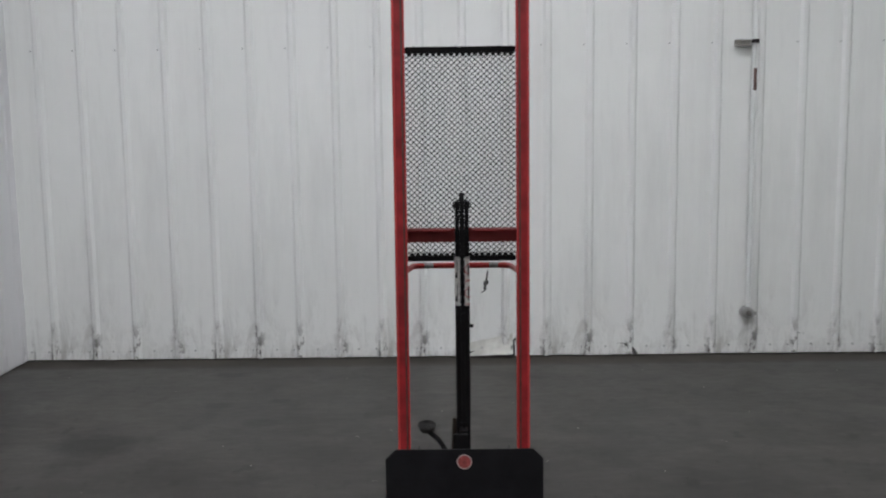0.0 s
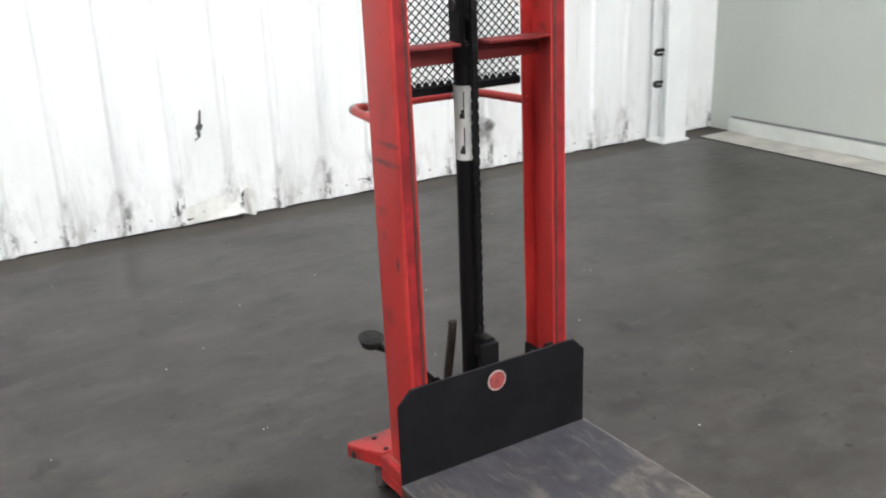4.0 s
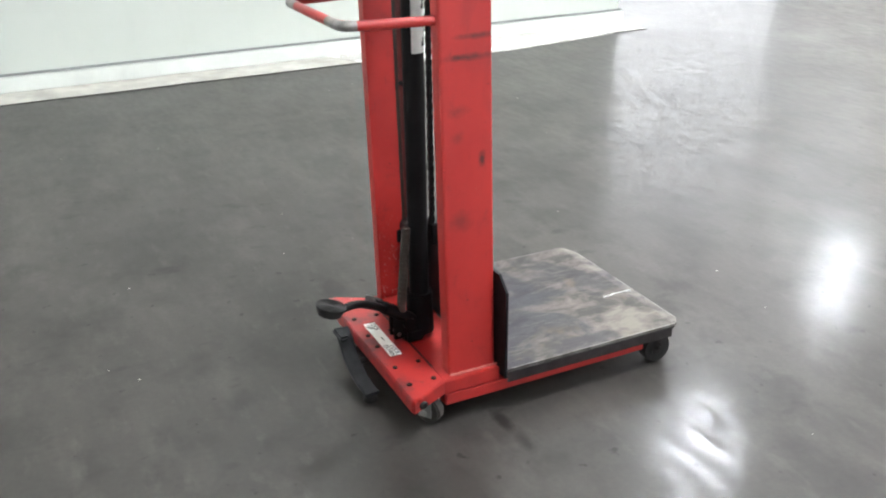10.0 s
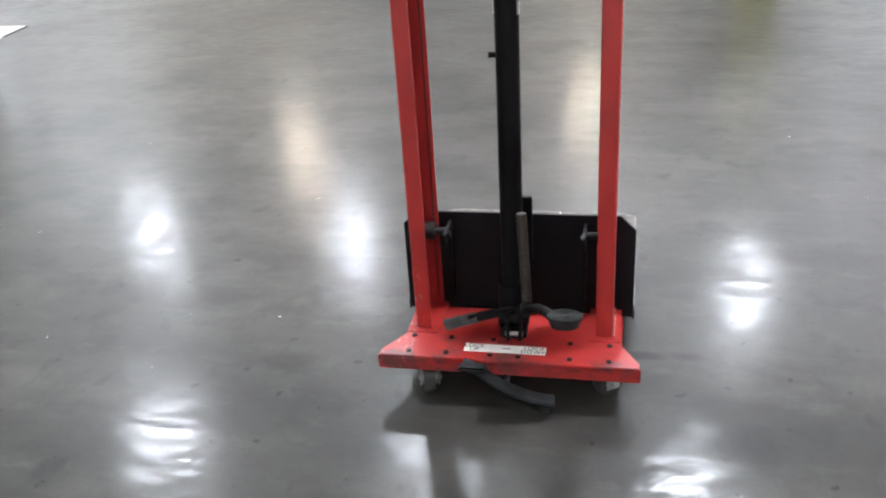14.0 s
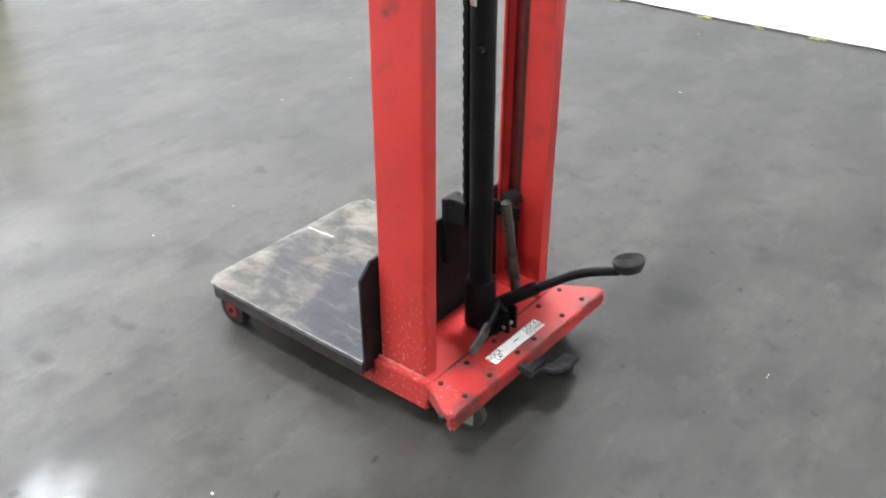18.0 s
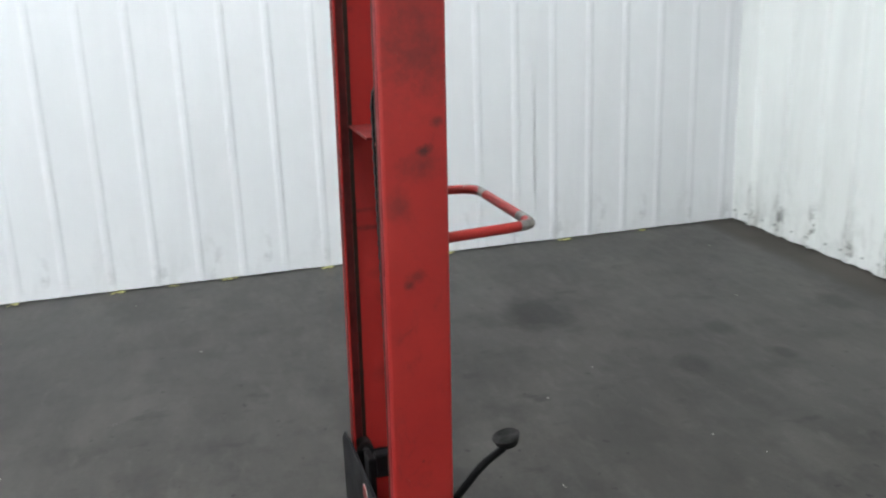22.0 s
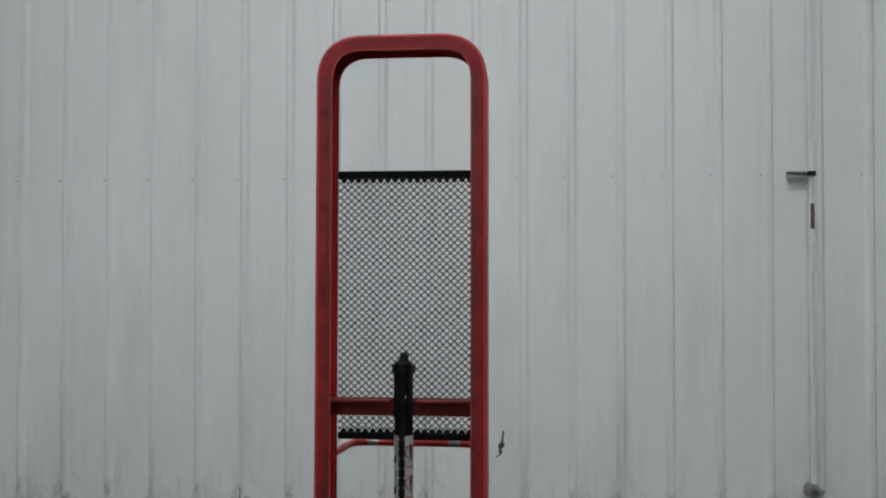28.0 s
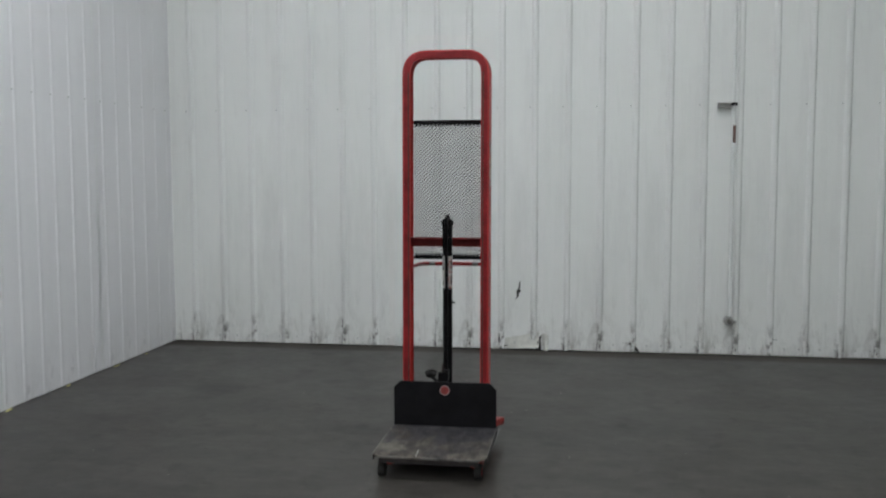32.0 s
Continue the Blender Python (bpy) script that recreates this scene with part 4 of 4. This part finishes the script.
# stepped deck over the rear casters
bm = B()
outline = [(-0.196, 0.141), (0.196, 0.141), (0.234, 0.205), (0.234, 0.224), (-0.234, 0.224), (-0.234, 0.205)]
slab(bm, outline, DZ - 0.006, DZ, 0.002)
box(bm, (-0.234, 0.218, DZ - 0.03), (0.234, 0.2245, DZ - 0.005), 0.002)
for s in (-1, 1):
    p0, p1 = Vector((s * 0.234, 0.221, 0)), Vector((s * 0.196, 0.142, 0))
    nrm = Vector((-(p1 - p0).y, (p1 - p0).x, 0)).normalized() * 0.003
    v = [bm.verts.new((q.x, q.y, z)) for z in (DZ - 0.03, DZ - 0.004) for q in (p0 + nrm, p1 + nrm, p1 - nrm, p0 - nrm)]
    for f in ((0, 1, 2, 3), (7, 6, 5, 4), (0, 4, 5, 1), (1, 5, 6, 2), (2, 6, 7, 3), (3, 7, 4, 0)):
        bm.faces.new([v[i] for i in f])
bmesh.ops.recalc_face_normals(bm, faces=bm.faces[:])
deck = part("rear_deck", bm, RED, ST, "red rear step plate with dark bolt heads, edges rubbed black")
bm = B()
box(bm, (-0.15, 0.1335, DZ - 0.012), (0.15, 0.1405, DZ - 0.0065))
part("deck_gap", bm, INK, deck, "dark slot in front of the plate")
for y, xs in ((0.206, (0.181, 0.112, 0.031, -0.02, -0.112, -0.181)), (0.155, (0.181, 0.11, 0.031, -0.11, -0.181))):
    for x in xs:
        bm = B()
        rod(bm, (x, y, DZ - 0.001), (x, y, DZ + 0.0022), 0.0058, 0.0045, 10)
        part("bolt_head", bm, DARKM, deck)
for s in (-1, 1):
    bm = B()
    rod(bm, (s * 0.2325, 0.2, DZ - 0.018), (s * 0.2362, 0.2, DZ - 0.018), 0.009, 0.006, 10)
    part("scuff_patch", bm, DARKM, deck, "dark scuff")
bm = B()
box(bm, (-0.068, 0.172, DZ), (0.081, 0.197, DZ + 0.0006))
sticker = part("lock_sticker", bm, PAPER, deck, "white sticker with black lettering")


def words(text, size, m, name, material, parent):
    cu = bpy.data.curves.new(name, "FONT")
    cu.body, cu.size, cu.align_x, cu.align_y = text, size, "CENTER", "CENTER"
    cu.space_line = 0.8
    cu.extrude = 0.0002
    tmp = new("lettering", cu)
    me = bpy.data.meshes.new_from_object(tmp.evaluated_get(bpy.context.evaluated_depsgraph_get()))
    scene.collection.objects.unlink(tmp)
    bpy.data.objects.remove(tmp)
    me.transform(m)
    me.materials.clear()
    me.materials.append(material)
    ob = new(name, me)
    ob.parent = parent
    return ob


words("LOCK\nUP", 0.0145, pose(0.062, 0.185, DZ + 0.0009, 0, 0, 180), "lettering", INK, sticker)
words("LOCK\nDOWN", 0.0145, pose(-0.047, 0.185, DZ + 0.0009, 0, 0, 180), "lettering", INK, sticker)
bm = B()
box(bm, (-0.004, 0.183, DZ + 0.0007), (0.012, 0.185, DZ + 0.001))
part("arrow_mark", bm, INK, sticker)

# rear casters
for s in (-1, 1):
    x, y, r = (0.148 if s > 0 else -0.18), (0.192 if s > 0 else 0.165), 0.0275
    turn = radians(10 if s > 0 else -55)
    cst = thing("caster", "", "")
    for key in ("label", "category"):
        if key in cst:
            del cst[key]
    cst.parent, cst.location = ST, (x, y, 0)
    cst.rotation_euler = (0, 0, turn)
    bm = B()
    rod(bm, (-0.011, 0, r), (0.011, 0, r), r, seg=28)
    bmesh.ops.bevel(bm, geom=[e for e in bm.edges if len(e.link_faces) == 2 and abs(e.calc_face_angle(0)) > 1], offset=0.003, segments=2, affect="EDGES")
    part("tyre", bm, WHEELG, cst, "grey-brown worn resin wheel", True)
    bm = B()
    rod(bm, (-0.013, 0, r), (0.013, 0, r), 0.012, seg=16)
    part("hub", bm, GALV, cst, "bright hub", True)
    bm = B()
    for q in (-1, 1):
        box(bm, (q * 0.017 - 0.0015, -0.014, r - 0.01), (q * 0.017 + 0.0015, 0.014, 0.061), 0.001)
    box(bm, (-0.019, -0.016, 0.058), (0.019, 0.02, 0.0645), 0.001)
    part("fork", bm, GALV, cst, "zinc-plated caster fork")
    bm = B()
    rod(bm, (-0.022, 0, r), (0.022, 0, r), 0.005, seg=6)
    part("axle_nut", bm, GALV, cst)

# front wheels
for s in (-1, 1):
    x, y, r = s * 0.189, -0.368, 0.032
    whl = thing("front_wheel", "", "")
    for key in ("label", "category"):
        if key in whl:
            del whl[key]
    whl.parent, whl.location = ST, (x, y, 0)
    bm = B()
    rod(bm, (-0.013, 0, r), (0.013, 0, r), r, seg=28)
    part("tyre", bm, RUBBER, whl, "black rubber tyre", True)
    # the -x hub is coloured dark for the shade under the platform
    bm = B()
    rod(bm, (-0.015, 0, r), (0.015, 0, r), 0.016, seg=18)
    part("hub", bm, FRONTM if s > 0 else DARKM, whl, "dirty red hub" if s > 0 else "", True)
    bm = B()
    rod(bm, (-0.019, 0, r), (0.019, 0, r), 0.006, seg=8)
    part("axle", bm, DARKM, whl)

# pump pedal
PED = Vector((-0.112, 0.33, 0.252))
bm = B()
box(bm, (-0.028, 0.1, DZ - 0.008), (0.02, 0.146, 0.118), 0.006)
rod(bm, (-0.034, 0.138, 0.136), (0.022, 0.138, 0.136), 0.013, seg=16)
part("pump_body", bm, BLACK, ST, "greasy black pump block", True)
bm = B()
sweep(bm, rounded([(-0.018, 0.13, 0.14), (-0.034, 0.19, 0.185), (-0.07, 0.262, 0.232), tuple(PED + Vector((0.01, -0.012, -0.012)))], 0.05, 6), disc(0.0082, 10), (0, 0, 1))
ped = part("pedal_arm", bm, BLACK, ST, "black bent pump pedal arm", True)
bm = B()
sweep(bm, [(-0.016, 0.125, 0.137), (-0.036, 0.195, 0.19)], disc(0.0125, 12), (0, 0, 1))
part("arm_socket", bm, BLACK, ped, smooth=True)
tilt = Matrix.Translation(PED) @ Euler((radians(13), 0, 0)).to_matrix().to_4x4()
bm = B()
bmesh.ops.create_cone(bm, cap_ends=True, segments=28, radius1=0.022, radius2=0.029, depth=0.018, matrix=tilt)
pad = part("pedal_pad", bm, RUBBER, ped, "round ribbed black rubber pad", True)
for rr in (0.008, 0.0145, 0.021, 0.0265):
    bm = B()
    ringp = [tilt @ Vector((rr * math.cos(2 * math.pi * i / 26), rr * math.sin(2 * math.pi * i / 26), 0.0095)) for i in range(27)]
    sweep(bm, ringp, disc(0.0013, 6), (0, 0, 1))
    part("pad_ring", bm, RUBBER, pad, smooth=True)
# lowering lever: a flat bar on edge, its end rubbed grey
bm = B()
sweep(bm, rounded([(-0.005, 0.138, 0.15), (0.03, 0.153, 0.15), (0.075, 0.165, 0.142)], 0.03, 5), oblong(0.006, 0.018, 0.0015), (0, 0, 1))
lever = part("release_lever", bm, BLACK, ST, "flat black lowering lever")
bm = B()
sweep(bm, rounded([(0.06, 0.161, 0.145), (0.09, 0.168, 0.139), (0.118, 0.173, 0.131)], 0.03, 5), oblong(0.007, 0.022, 0.002), (0, -0.2, 1))
part("paddle", bm, PADDLE, lever, "flat paddle rubbed grey")
# knuckle and clevis of the pump
bm = B()
for q in (-1, 1):
    box(bm, (-0.008 + q * 0.011 - 0.003, 0.135, 0.1), (-0.008 + q * 0.011 + 0.003, 0.168, 0.148), 0.002)
clevis = part("clevis", bm, BLACK, ST, "greasy black clevis")
bm = B()
rod(bm, (-0.024, 0.158, 0.112), (0.008, 0.158, 0.112), 0.0045, seg=10)
part("clevis_pin", bm, BARE, clevis, "bright pin", True)

# slanted return spring beside the cylinder
bm = B()
rod(bm, (-0.022, 0.135, 0.345), (-0.032, 0.155, 0.17), 0.009, seg=12)
turns, pts = 16, []
for i in range(turns * 8 + 1):
    s = i / (turns * 8)
    c = Vector((-0.022, 0.135, 0.34)).lerp(Vector((-0.032, 0.155, 0.18)), s)
    a = 2 * math.pi * i / 8
    pts.append(c + Vector((0.0088 * math.cos(a), 0.0088 * math.sin(a), 0)))
sweep(bm, pts, disc(0.0016, 5), (0.3, 0.3, 1))
part("return_spring", bm, simple("oily_brown_steel", (0.045, 0.034, 0.027), 0.55, 0.2, 0.4, 25, 0.05, 0.3), ST, "oily brown return spring", True)
# floor lock: a broad curved pedal beside the deck, its low end a foot
bm = B()
sweep(bm, rounded([(0.074, 0.249, 0.101), (0.048, 0.251, 0.094), (0.012, 0.254, 0.066), (-0.04, 0.252, 0.041), (-0.088, 0.247, 0.031)], 0.03, 6), oblong(0.009, 0.032, 0.003), (0, 1, 0))
lock = part("lock_pedal", bm, PEDALM, ST, "curved dark grey floor-lock pedal", True)
bm = B()
box(bm, (0.03, 0.246, 0.094), (0.08, 0.268, 0.104), 0.004)
part("pedal_top", bm, PEDALM, lock)
bm = B()
rod(bm, (0.0, 0.19, 0.058), (0.0, 0.24, 0.058), 0.007, seg=12)
part("pivot", bm, DARKM, lock)
bm = B()
rod(bm, (-0.072, 0.246, 0.012), (-0.076, 0.247, 0.03), 0.015, 0.012, 16)
part("lock_foot", bm, RUBBER, lock, smooth=True)

# decals on the mast's outer side
for z0, z1, m, nm in ((1.128, 1.24, DECALM, "maker_decal"), (1.248, 1.32, simple("dark_decal", (0.06, 0.06, 0.055), 0.4), "dark_decal")):
    bm = B()
    x = MX + MW / 2
    box(bm, (x, 0.072, z0), (x + 0.0006, 0.118, z1))
    d = part(nm, bm, m, mast, "small worn decal with a red and blue patch" if z0 < 1.2 else "dark worn decal")
    if z0 < 1.2:
        for (a, b, c, e, mm) in ((0.079, 1.143, 0.094, 1.158, BLUEINK), (0.079, 1.138, 0.11, 1.1405, REDINK), (0.095, 1.143, 0.11, 1.146, REDINK), (0.095, 1.149, 0.11, 1.152, REDINK), (0.095, 1.155, 0.11, 1.158, REDINK),
                                (0.08, 1.17, 0.112, 1.1715, INK), (0.08, 1.176, 0.106, 1.1775, INK), (0.08, 1.182, 0.11, 1.1835, INK), (0.08, 1.196, 0.093, 1.214, INK), (0.093, 1.21, 0.11, 1.213, INK)):
            bm = B()
            box(bm, (x + 0.0007, a, b), (x + 0.0011, c, e))
            part("decal_patch", bm, mm, d)

# ---- bits on the floor ----
rnd = random.Random(11)
bm = B()
for x, y in ((-0.75, 0.69), (0.09, -0.79), (0.53, -0.03), (-0.9, 0.9), (-0.4, 1.0), (0.7, 0.6), (1.0, 0.9)):
    bmesh.ops.create_icosphere(bm, subdivisions=1, radius=0.0026, matrix=Matrix.Translation((x, y, 0.001)) @ Matrix.Diagonal((1, rnd.uniform(0.6, 1.4), 0.5, 1)))
for i in range(60):
    x, y = rnd.uniform(-2.1, 2.6), rnd.uniform(-1.5, 2.0)
    if abs(x) < 0.26 and -0.45 < y < 0.26:
        continue
    s = rnd.uniform(0.001, 0.0026)
    bmesh.ops.create_icosphere(bm, subdivisions=1, radius=s, matrix=Matrix.Translation((x, y, s * 0.3)) @ Matrix.Diagonal((1, rnd.uniform(0.6, 1.8), 0.5, 1)))
solid("floor_crumbs", bm, CURB_M, "scattered pale crumbs and flakes on the concrete", "crumbs", "stuff")
